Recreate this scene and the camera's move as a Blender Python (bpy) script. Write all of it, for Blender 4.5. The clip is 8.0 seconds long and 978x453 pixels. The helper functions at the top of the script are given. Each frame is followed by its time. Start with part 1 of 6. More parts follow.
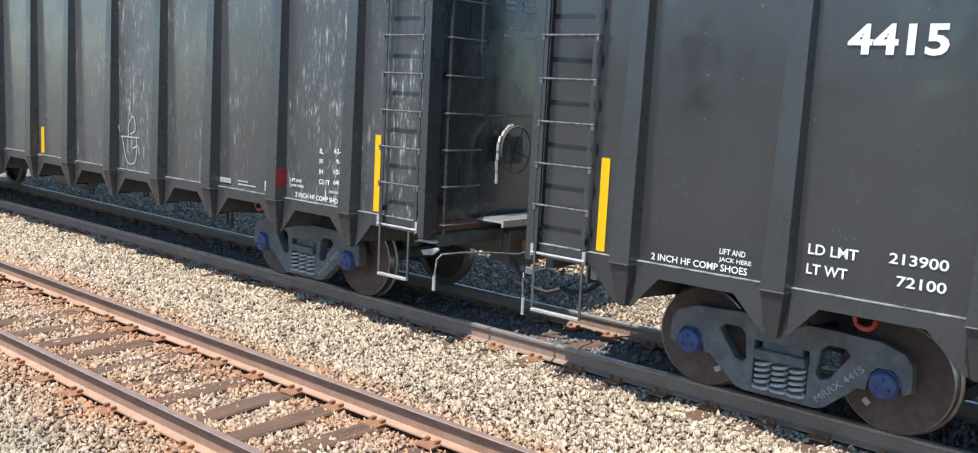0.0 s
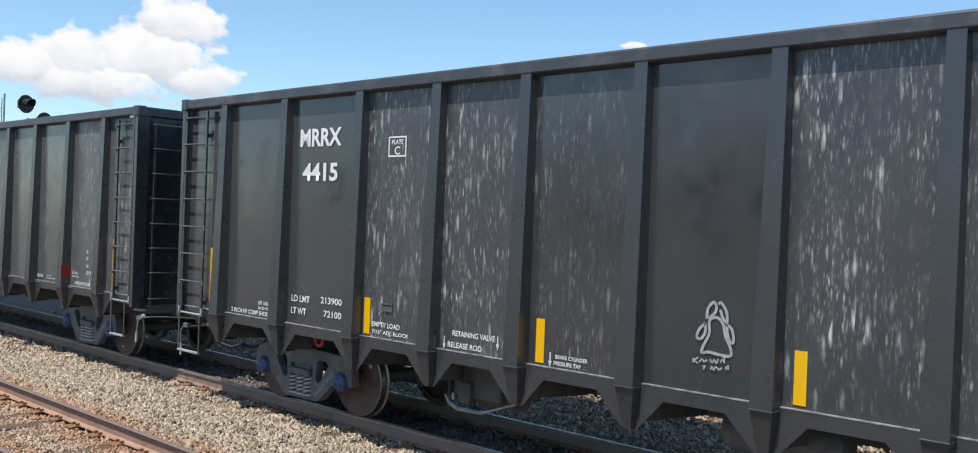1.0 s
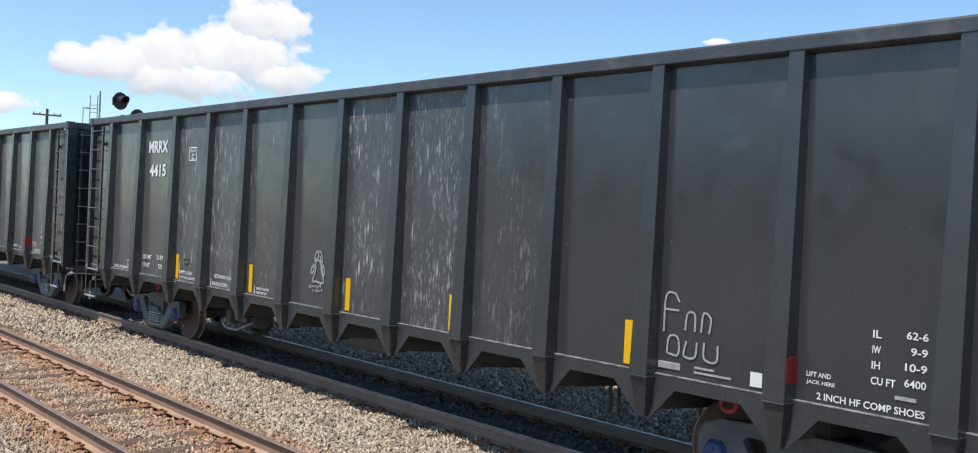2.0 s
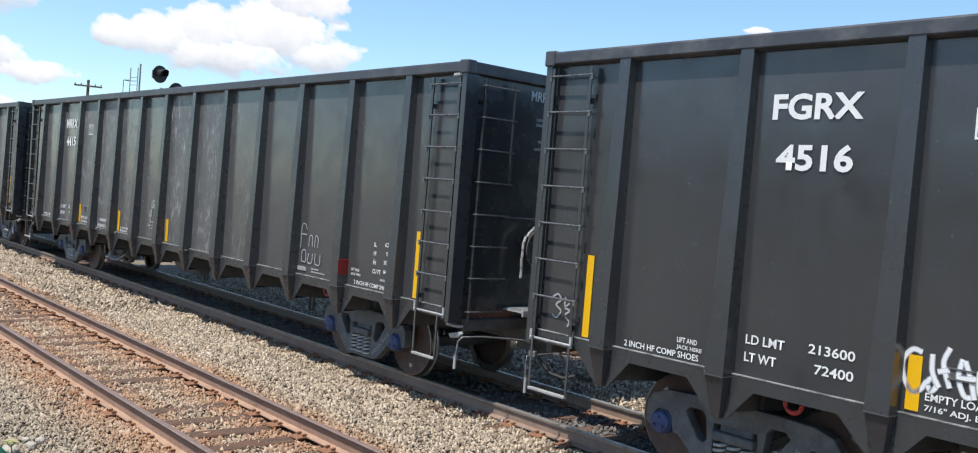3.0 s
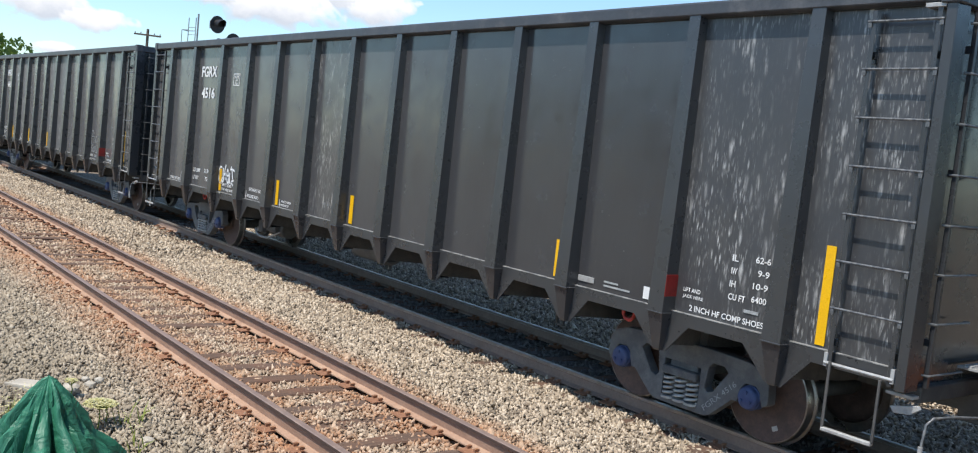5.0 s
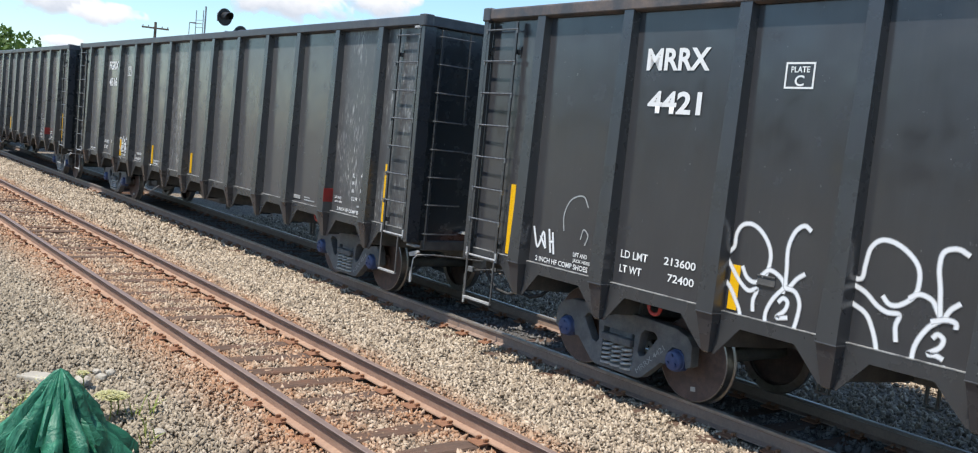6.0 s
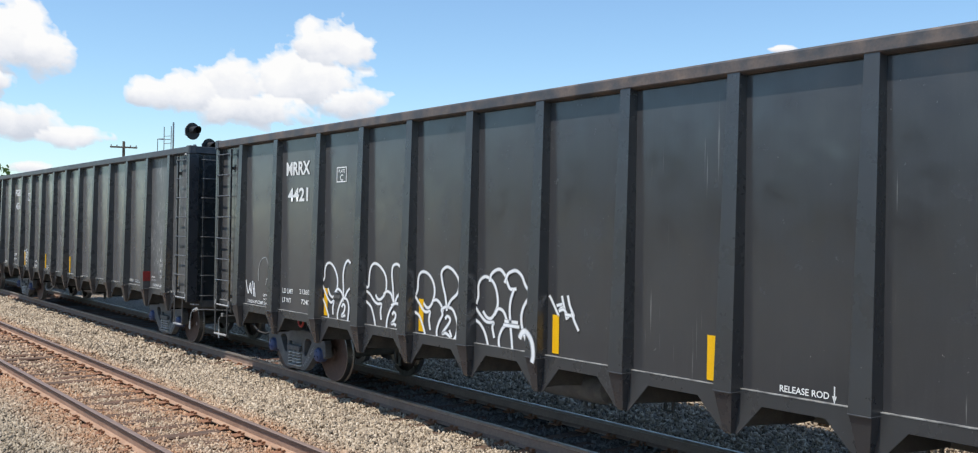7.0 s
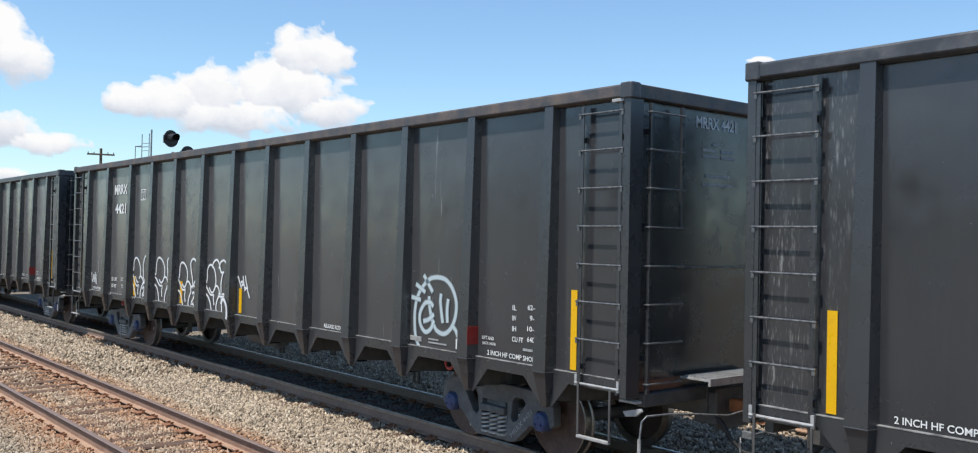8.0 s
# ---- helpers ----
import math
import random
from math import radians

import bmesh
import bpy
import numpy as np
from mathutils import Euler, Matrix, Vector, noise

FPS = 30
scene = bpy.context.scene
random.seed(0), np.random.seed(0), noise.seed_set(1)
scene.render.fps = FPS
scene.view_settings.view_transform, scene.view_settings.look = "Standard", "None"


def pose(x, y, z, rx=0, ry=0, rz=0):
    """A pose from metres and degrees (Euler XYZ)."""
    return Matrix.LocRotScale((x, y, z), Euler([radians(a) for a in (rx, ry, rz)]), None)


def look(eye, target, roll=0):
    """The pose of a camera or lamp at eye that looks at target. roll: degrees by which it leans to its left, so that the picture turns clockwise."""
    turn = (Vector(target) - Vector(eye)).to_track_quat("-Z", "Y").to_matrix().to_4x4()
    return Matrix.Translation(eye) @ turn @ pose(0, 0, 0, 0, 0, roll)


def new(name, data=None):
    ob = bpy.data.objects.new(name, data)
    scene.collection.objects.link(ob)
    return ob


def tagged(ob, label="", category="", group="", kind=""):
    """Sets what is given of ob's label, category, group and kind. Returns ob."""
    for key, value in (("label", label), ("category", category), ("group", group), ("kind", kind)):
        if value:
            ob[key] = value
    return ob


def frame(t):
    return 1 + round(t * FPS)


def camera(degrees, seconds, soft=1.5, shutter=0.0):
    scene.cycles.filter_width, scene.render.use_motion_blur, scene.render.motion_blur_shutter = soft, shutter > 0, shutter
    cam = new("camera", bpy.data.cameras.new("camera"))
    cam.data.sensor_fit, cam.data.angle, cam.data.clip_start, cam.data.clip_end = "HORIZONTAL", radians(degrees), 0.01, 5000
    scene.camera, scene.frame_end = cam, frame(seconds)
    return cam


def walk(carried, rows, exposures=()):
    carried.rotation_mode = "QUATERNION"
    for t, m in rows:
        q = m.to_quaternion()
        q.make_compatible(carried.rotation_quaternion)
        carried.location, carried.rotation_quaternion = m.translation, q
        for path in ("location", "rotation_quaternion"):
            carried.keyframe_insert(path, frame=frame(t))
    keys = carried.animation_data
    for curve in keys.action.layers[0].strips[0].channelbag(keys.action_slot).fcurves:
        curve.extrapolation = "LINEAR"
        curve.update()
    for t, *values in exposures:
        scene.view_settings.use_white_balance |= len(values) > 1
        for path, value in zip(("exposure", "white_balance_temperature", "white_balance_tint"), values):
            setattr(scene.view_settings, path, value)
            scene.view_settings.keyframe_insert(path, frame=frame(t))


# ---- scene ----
# The eye stands still beside an empty track while a train of gondolas rolls past behind it.
# x runs along the rails, y away from the eye, z up from the top of the rails.
cam = camera(54.55, 8.0, soft=1.1)
EYE = 2.666
TURNS = [
    (0.0, 40.91, -8.03, -2.88),
    (0.2, 40.90, -7.93, -3.32),
    (0.5, 42.01, -7.48, -3.29),
    (0.7, 42.76, -5.09, -2.83),
    (1.0, 43.02, -0.35, -2.09),
    (1.5, 44.84, 0.65, -1.83),
    (1.7, 46.51, 0.03, -1.84),
    (2.8, 49.27, -1.44, -4.10),
    (3.0, 49.70, -1.85, -4.50),
    (3.5, 51.02, -3.29, -5.64),
    (4.0, 52.21, -3.92, -5.96),
    (4.5, 52.56, -4.30, -5.81),
    (4.7, 52.56, -4.50, -5.92),
    (5.8, 53.50, -5.21, -5.42),
    (6.0, 53.31, -5.33, -5.50),
    (6.3, 53.15, -4.13, -4.65),
    (6.5, 52.65, -0.54, -2.21),
    (7.0, 51.76, 0.21, -0.97),
    (7.5, 50.60, -0.28, -2.20),
    (8.0, 50.54, 0.78, -1.16),
]
walk(cam, [(t, pose(0, 0, EYE, 90 + pitch, roll, yaw)) for t, yaw, pitch, roll in TURNS],
     exposures=[(0.0, 0.86), (0.3, 0.74), (0.6, 0.55), (1.0, 0.26), (2.8, 0.34), (3.5, 0.46), (4.7, 0.44), (6.0, 0.44), (6.5, 0.26), (8.0, 0.26)])

# ---------------------------------------------------------------- world, sun, exposure
SUN_MX, SUN_MY = 0.0, -0.45          # way towards the sun for each metre of height
sun_way = Vector((SUN_MX, SUN_MY, 1)).normalized()
world = bpy.data.worlds.new("sky")
scene.world = world
world.use_nodes = True
wn = world.node_tree
sky = wn.nodes.new("ShaderNodeTexSky")
sky.sky_type = "NISHITA"
sky.sun_disc = False
sky.sun_elevation = math.asin(sun_way.z)
sky.sun_rotation = math.atan2(sun_way.x, sun_way.y)
sky.air_density, sky.dust_density, sky.ozone_density = 1.0, 0.40, 2.2
tint = wn.nodes.new("ShaderNodeMixRGB")
tint.blend_type = "MULTIPLY"
tint.inputs[0].default_value = 1.0
tint.inputs[2].default_value = (0.87, 1.0, 1.05, 1)
wn.links.new(sky.outputs[0], tint.inputs[1])
wn.links.new(tint.outputs[0], wn.nodes["Background"].inputs[0])
wn.nodes["Background"].inputs[1].default_value = 0.14
lamp = bpy.data.lights.new("sun", "SUN")
lamp.energy, lamp.angle, lamp.color = 4.2, radians(0.53), (1.0, 0.95, 0.87)
sun = new("sun", lamp)
sun.matrix_basis = look(sun_way * 60, (0, 0, 0))


# ---------------------------------------------------------------- materials
def material(name, base, rough=0.6, metal=0.0):
    m = bpy.data.materials.new(name)
    m.use_nodes = True
    b = m.node_tree.nodes["Principled BSDF"]
    b.inputs["Base Color"].default_value = (*base, 1)
    b.inputs["Roughness"].default_value = rough
    b.inputs["Metallic"].default_value = metal
    return m


class Nodes:
    """Short names for building a material's nodes."""

    def __init__(self, m):
        self.t = m.node_tree
        self.b = self.t.nodes["Principled BSDF"]
        self.out = self.t.nodes["Material Output"]

    def n(self, kind, **values):
        node = self.t.nodes.new("ShaderNode" + kind)
        for key, value in values.items():
            if key == "op":
                node.operation = value
            elif key == "kind":
                node.data_type = value
            elif key == "blend":
                node.blend_type = value
        return node

    def put(self, socket, value):
        if isinstance(value, bpy.types.NodeSocket):
            self.t.links.new(value, socket)
        else:
            socket.default_value = value
        return socket

    def coords(self, scale=(1, 1, 1), which="Object"):
        c = self.n("TexCoord")
        m = self.n("Mapping")
        self.put(m.inputs["Vector"], c.outputs[which])
        m.inputs["Scale"].default_value = scale
        return m.outputs[0]

    def noise(self, vec, scale, detail=4, rough=0.55, dist=0.0):
        x = self.n("TexNoise")
        self.put(x.inputs["Vector"], vec)
        x.inputs["Scale"].default_value = scale
        x.inputs["Detail"].default_value = detail
        x.inputs["Roughness"].default_value = rough
        x.inputs["Distortion"].default_value = dist
        return x.outputs[0]

    def ramp(self, fac, stops):
        r = self.n("ValToRGB")
        el = r.color_ramp.elements
        while len(el) < len(stops):
            el.new(0.5)
        for e, (p, c) in zip(el, stops):
            e.position = p
            e.color = (*c, 1) if isinstance(c, tuple) else (c, c, c, 1)
        self.put(r.inputs[0], fac)
        return r.outputs[0]

    def mix(self, fac, a, b, blend="MIX"):
        x = self.n("MixRGB", blend=blend)
        self.put(x.inputs[0], fac)
        for i, v in ((1, a), (2, b)):
            if isinstance(v, tuple):
                v = (*v, 1)
            self.put(x.inputs[i], v)
        return x.outputs[0]

    def math(self, op, a, b=0.5, clamp=False):
        x = self.n("Math", op=op)
        x.use_clamp = clamp
        self.put(x.inputs[0], a)
        self.put(x.inputs[1], b)
        return x.outputs[0]

    def sep(self, vec):
        s = self.n("SeparateXYZ")
        self.put(s.inputs[0], vec)
        return s.outputs

    def bump(self, height, strength=0.3, distance=0.01):
        x = self.n("Bump")
        x.inputs["Strength"].default_value = strength
        x.inputs["Distance"].default_value = distance
        self.put(x.inputs["Height"], height)
        self.put(self.b.inputs["Normal"], x.outputs[0])


def car_paint(name, base=(0.0290, 0.0296, 0.0345), speck=0.0, streak=0.0, ior=1.70, dust=0.22, rough=0.16, seed=0.0, film=0.15):
    """Black gondola paint: dust, scuffs and, on some panels, pale splashes that run down."""
    m = material(name, base, rough)
    k = Nodes(m)
    info = k.n("ObjectInfo")
    c = k.n("TexCoord")
    off = k.n("VectorMath", op="ADD")
    k.put(off.inputs[0], c.outputs["Object"])
    shift = k.n("VectorMath", op="SCALE")
    shift.inputs[0].default_value = (7.3 + seed, 3.1, 5.7 + seed)
    k.put(shift.inputs["Scale"], k.math("MULTIPLY", info.outputs["Random"], 9.0))
    k.put(off.inputs[1], shift.outputs[0])
    p = off.outputs[0]

    def scaled(sx, sy, sz):
        q = k.n("Mapping")
        k.put(q.inputs["Vector"], p)
        q.inputs["Scale"].default_value = (sx, sy, sz)
        return q.outputs[0]

    big = k.noise(scaled(0.8, 0.8, 0.5), 1.2, 5, 0.6)
    fine = k.noise(p, 60, 3, 0.6)
    runs = k.noise(scaled(9, 9, 0.55), 2.2, 4, 0.6)
    colour = k.mix(k.ramp(big, [(0.35, 0.0), (0.75, dust)]), base, (0.066, 0.067, 0.068))
    colour = k.mix(k.ramp(runs, [(0.5, 0.0), (0.8, 0.25)]), colour, (0.046, 0.048, 0.051))
    colour = k.mix(k.ramp(fine, [(0.62, 0.0), (0.75, 0.10)]), colour, (0.13, 0.13, 0.125))
    rare = k.noise(scaled(14, 14, 6), 3.1, 2, 0.5)
    colour = k.mix(k.ramp(rare, [(0.77, 0.0), (0.80, 0.6)]), colour, (0.42, 0.42, 0.40))
    if speck:
        where = k.ramp(k.noise(scaled(1.5, 1.5, 0.7), 1.3, 4, 0.65), [(0.40, 0.06), (0.66, 1.0)])
        for sx, sz, thin, tone, amount in ((40, 8, 0.36, 0.66, 1.0), (17, 3.4, 0.33, 0.80, 1.0), (85, 14, 0.40, 0.45, 0.95)):
            drops = k.n("TexVoronoi")
            warp = k.mix(0.06, scaled(sx, sx, sz), k.n("TexNoise").outputs[1], "ADD")
            k.put(drops.inputs["Vector"], warp)
            drops.inputs["Scale"].default_value = 1.0
            spots = k.ramp(drops.outputs["Distance"], [(thin * 0.6, 1.0), (thin * 1.5, 0.0)])
            keepers = k.ramp(k.sep(drops.outputs["Color"])[0], [(0.64, 0.0), (0.82, 1.0)])
            torn = k.ramp(k.noise(scaled(sx * 1.6, sx * 1.6, sz * 1.3), 1.0, 4, 0.7), [(0.40, 0.0), (0.60, 1.0)])
            m1 = k.math("MULTIPLY", k.math("MULTIPLY", spots, where), k.math("MULTIPLY", torn, keepers))
            colour = k.mix(k.math("MULTIPLY", m1, speck * amount, True), colour, (tone, tone * 0.99, tone * 0.96))
        haze = k.ramp(k.noise(scaled(16, 16, 1.0), 1.0, 6, 0.7), [(0.45, 0.0), (0.75, 0.55 * speck)])
        colour = k.mix(k.math("MULTIPLY", haze, where), colour, (0.14, 0.138, 0.132))
    if streak:
        lines = k.ramp(k.noise(scaled(34, 34, 0.5), 1.0, 3, 0.6), [(0.66, 0.0), (0.72, streak)])
        colour = k.mix(k.math("MULTIPLY", lines, k.ramp(big, [(0.45, 0.0), (0.6, 1.0)])), colour, (0.4, 0.4, 0.39))
    k.put(k.b.inputs["Base Color"], colour)
    k.b.inputs["IOR"].default_value = ior
    k.b.inputs["Sheen Weight"].default_value = film      # dust lying on the paint
    k.b.inputs["Sheen Roughness"].default_value = 0.45
    k.put(k.b.inputs["Roughness"], k.ramp(k.noise(scaled(1, 1, 1), 3.0, 5, 0.6), [(0.3, rough - 0.06), (0.75, rough + 0.16)]))
    wave = k.noise(scaled(1, 1, 0.7), 1.7, 2, 0.5)
    both = k.math("ADD", k.math("MULTIPLY", wave, 1.0), k.math("MULTIPLY", fine, 0.02))
    k.bump(both, 0.25, 0.02)
    return m


def metal_worn(name, base, second, rough=0.6, metal=0.0, scale=6.0, bump=0.4, lo=0.4, hi=0.65):
    m = material(name, base, rough, metal)
    k = Nodes(m)
    p = k.coords()
    a = k.noise(p, scale, 6, 0.65)
    f = k.noise(p, scale * 11, 4, 0.6)
    col = k.mix(k.ramp(a, [(lo, 0.0), (hi, 1.0)]), base, second)
    col = k.mix(k.ramp(f, [(0.4, 0.0), (0.75, 0.35)]), col, tuple(0.5 * v for v in base))
    k.put(k.b.inputs["Base Color"], col)
    k.put(k.b.inputs["Roughness"], k.ramp(a, [(0.3, max(0.1, rough - 0.12)), (0.7, min(1, rough + 0.12))]))
    k.bump(k.math("ADD", a, k.math("MULTIPLY", f, 0.4)), bump, 0.006)
    return m


PAINT = car_paint("black_paint", dust=0.24)
PAINT_SPECK = car_paint("splashed_paint", speck=0.9, dust=0.5, rough=0.34, seed=2.0)
PAINT_SPECK_LIGHT = car_paint("lightly_splashed_paint", speck=0.32, streak=0.12, dust=0.35, seed=4.0)
PAINT_SPLASH = car_paint("heavily_splashed_paint", speck=0.75, streak=1.0, dust=0.3, seed=5.0)
PAINT_END = car_paint("end_wall_paint", base=(0.026, 0.031, 0.034), dust=0.15, ior=1.75, rough=0.2, film=0.0)
PAINT_STREAK = car_paint("streaked_paint", streak=0.8, dust=0.35, seed=6.0)
PAINT_RIB = car_paint("rib_paint", base=(0.033, 0.0345, 0.038), dust=0.3, rough=0.26, film=0.0)
CHORD = metal_worn("chord_paint", (0.055, 0.059, 0.068), (0.15, 0.15, 0.155), 0.45, 0.0, 2.2, 0.3, 0.50, 0.80)
CHORD_RUST = metal_worn("rusty_chord_paint", (0.065, 0.066, 0.072), (0.20, 0.145, 0.115), 0.55, 0.0, 3.0, 0.3, 0.42, 0.72)
UNDER = metal_worn("underframe_black", (0.070, 0.069, 0.069), (0.125, 0.119, 0.11), 0.75, 0.0, 5)
TRUCK = metal_worn("cast_steel_grey", (0.085, 0.089, 0.096), (0.16, 0.16, 0.16), 0.6, 0.0, 7)
WHEEL = metal_worn("wheel_rust", (0.075, 0.050, 0.045), (0.14, 0.09, 0.075), 0.7, 0.0, 9)
TREAD = metal_worn("wheel_tread", (0.32, 0.31, 0.30), (0.22, 0.2, 0.19), 0.35, 0.9, 9, 0.1)
SPRING = metal_worn("spring_steel", (0.30, 0.30, 0.29), (0.55, 0.54, 0.52), 0.5, 0.2, 12)
BLUE = metal_worn("bearing_blue", (0.035, 0.058, 0.155), (0.06, 0.09, 0.20), 0.5, 0.0, 14, 0.2)
RUNG = metal_worn("rung_steel", (0.10, 0.105, 0.11), (0.24, 0.24, 0.235), 0.4, 0.3, 20, 0.2)
PALE = metal_worn("galvanised", (0.50, 0.50, 0.49), (0.35, 0.34, 0.33), 0.5, 0.3, 9, 0.2)
COUPLER = metal_worn("coupler_rust", (0.42, 0.15, 0.055), (0.26, 0.09, 0.04), 0.85, 0.0, 9, 0.6)
WHITE = metal_worn("stencil_white", (0.78, 0.78, 0.77), (0.62, 0.62, 0.60), 0.6, 0.0, 14, 0.05, 0.5, 0.9)
GREYTEXT = metal_worn("stencil_grey", (0.42, 0.43, 0.43), (0.26, 0.27, 0.27), 0.6, 0.0, 20, 0.05)
SCUFF = metal_worn("scuffed_edge", (0.30, 0.30, 0.29), (0.10, 0.10, 0.10), 0.6, 0.0, 7, 0.1, 0.42, 0.6)
YELLOW = metal_worn("reflective_yellow", (0.85, 0.47, 0.004), (0.75, 0.38, 0.01), 0.35, 0.0, 11, 0.05, 0.55, 0.95)
RED = metal_worn("red_paint", (0.32, 0.018, 0.014), (0.22, 0.02, 0.016), 0.5, 0.0, 11, 0.1)
REDHOOK = metal_worn("red_hook", (0.50, 0.045, 0.035), (0.34, 0.04, 0.03), 0.5, 0.0, 11, 0.1)
HOSE = metal_worn("rubber_hose", (0.016, 0.016, 0.017), (0.04, 0.04, 0.04), 0.65, 0.0, 20)
RAILTOP = metal_worn("rail_head", (0.24, 0.17, 0.14), (0.30, 0.21, 0.165), 0.5, 0.2, 5, 0.1)
RAILBRIGHT = metal_worn("rail_head_polished", (0.36, 0.32, 0.29), (0.27, 0.225, 0.19), 0.4, 0.6, 5, 0.05)
# dark brown standing for the shade line below an idle rail's head
RAILHEAD_SHADE = metal_worn("rail_head_side_shade", (0.055, 0.032, 0.024), (0.10, 0.06, 0.045), 0.8, 0.0, 4, 0.3)
RAILSIDE = metal_worn("rail_web_rust", (0.26, 0.155, 0.105), (0.33, 0.205, 0.145), 0.85, 0.0, 3, 0.4)
RAILFOOT = metal_worn("rail_foot_rust", (0.33, 0.20, 0.132), (0.41, 0.265, 0.18), 0.9, 0.0, 3, 0.4)
RAILSIDE_USED = metal_worn("used_rail_web", (0.23, 0.155, 0.115), (0.30, 0.21, 0.16), 0.8, 0.0, 3, 0.4)
PLATE = metal_worn("tie_plate_rust", (0.30, 0.145, 0.07), (0.19, 0.085, 0.05), 0.9, 0.0, 8, 0.4)
SIGNALBLACK = metal_worn("signal_black", (0.012, 0.012, 0.013), (0.03, 0.03, 0.03), 0.5, 0.0, 6, 0.1)
MASTGREY = metal_worn("mast_aluminium", (0.33, 0.34, 0.35), (0.22, 0.22, 0.23), 0.5, 0.5, 6, 0.1)
POLEWOOD = metal_worn("pole_wood", (0.17, 0.13, 0.10), (0.10, 0.08, 0.06), 0.9, 0.0, 3, 0.3)
STONEPALE = metal_worn("pale_rock", (0.36, 0.32, 0.26), (0.50, 0.45, 0.37), 0.9, 0.0, 5, 0.5)


def tie_wood():
    m = material("tie_wood", (0.12, 0.08, 0.055), 0.9)
    k = Nodes(m)
    info = k.n("ObjectInfo")
    p = k.coords((14, 1.4, 14))
    grain = k.noise(p, 2.0, 6, 0.65, 0.6)
    blot = k.noise(k.coords(), 2.5, 5, 0.6)
    col = k.mix(k.ramp(grain, [(0.3, 0.0), (0.7, 1.0)]), (0.05, 0.029, 0.02), (0.165, 0.092, 0.056))
    col = k.mix(k.ramp(blot, [(0.45, 0.0), (0.7, 0.6)]), col, (0.17, 0.07, 0.035))
    col = k.mix(k.math("MULTIPLY", info.outputs["Random"], 0.45), col, (0.12, 0.085, 0.065))
    k.put(k.b.inputs["Base Color"], col)
    k.bump(grain, 0.9, 0.02)
    return m


TIE = tie_wood()
NEAR_C, TRAIN_C, FAR_C = 4.728, 8.970, 13.8      # middles of the tracks
HALF = 0.7525                                  # from a track's middle to a rail's


def ballast_mat(name, stones):
    """Crushed grey stone, stained by rust beside the rails."""
    m = material(name, (0.36, 0.33, 0.29), 0.92)
    k = Nodes(m)
    p = k.coords()
    y = k.sep(p)[1]
    if stones:
        g = k.n("NewGeometry")
        rnd = g.outputs["Random Per Island"]
    else:
        v = k.n("TexVoronoi")
        k.put(v.inputs["Vector"], p)
        v.inputs["Scale"].default_value = 24.0
        rnd = k.sep(v.outputs["Color"])[0]
    col = k.ramp(rnd, [(0.0, (0.135, 0.104, 0.076)), (0.35, (0.345, 0.272, 0.196)), (0.7, (0.46, 0.368, 0.268)), (1.0, (0.66, 0.55, 0.42))])
    fine = k.noise(p, 45, 4, 0.6)
    col = k.mix(k.ramp(fine, [(0.4, 0.0), (0.7, 0.4)]), col, (0.24, 0.20, 0.145))
    # rust by the rails of the idle track, strongest next to each rail
    dist = k.math("ABSOLUTE", k.math("SUBTRACT", k.math("ABSOLUTE", k.math("SUBTRACT", y, NEAR_C)), HALF))
    near = k.ramp(dist, [(0.05, 1.0), (0.40, 0.72), (0.85, 0.0)])
    patch = k.ramp(k.noise(p, 1.1, 5, 0.65), [(0.28, 0.45), (0.6, 1.0)])
    grain = k.ramp(k.noise(p, 14, 3, 0.6), [(0.32, 0.25), (0.62, 0.95)])
    rust = k.math("MULTIPLY", k.math("MULTIPLY", near, patch), grain)
    col = k.mix(rust, col, (0.39, 0.160, 0.060))
    # oil and brake dust between the rails of the used track
    oil = k.ramp(k.math("ABSOLUTE", k.math("SUBTRACT", y, TRAIN_C)), [(0.74, 0.9), (0.84, 0.0)])
    col = k.mix(oil, col, (0.15, 0.145, 0.14))
    # greyer, finer stone on the side of the path
    g2 = k.n("MapRange")
    k.put(g2.inputs["Value"], y)
    g2.inputs["From Min"].default_value, g2.inputs["From Max"].default_value = 2.2, 3.9
    g2.inputs["To Min"].default_value, g2.inputs["To Max"].default_value = 0.62, 0.0
    col = k.mix(g2.outputs[0], col, (0.225, 0.195, 0.14))
    # bed colour darkened evenly to carry the shade in the gaps between stones
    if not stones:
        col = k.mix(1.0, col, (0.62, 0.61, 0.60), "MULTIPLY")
    k.put(k.b.inputs["Base Color"], col)
    if stones:
        k.bump(fine, 0.5, 0.006)
    else:
        v2 = k.n("TexVoronoi")
        k.put(v2.inputs["Vector"], p)
        v2.inputs["Scale"].default_value = 24.0
        k.bump(k.math("ADD", v2.outputs["Distance"], k.math("MULTIPLY", fine, 0.5)), 1.0, 0.04)
    return m


STONES = ballast_mat("ballast_stone", True)
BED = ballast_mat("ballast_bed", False)


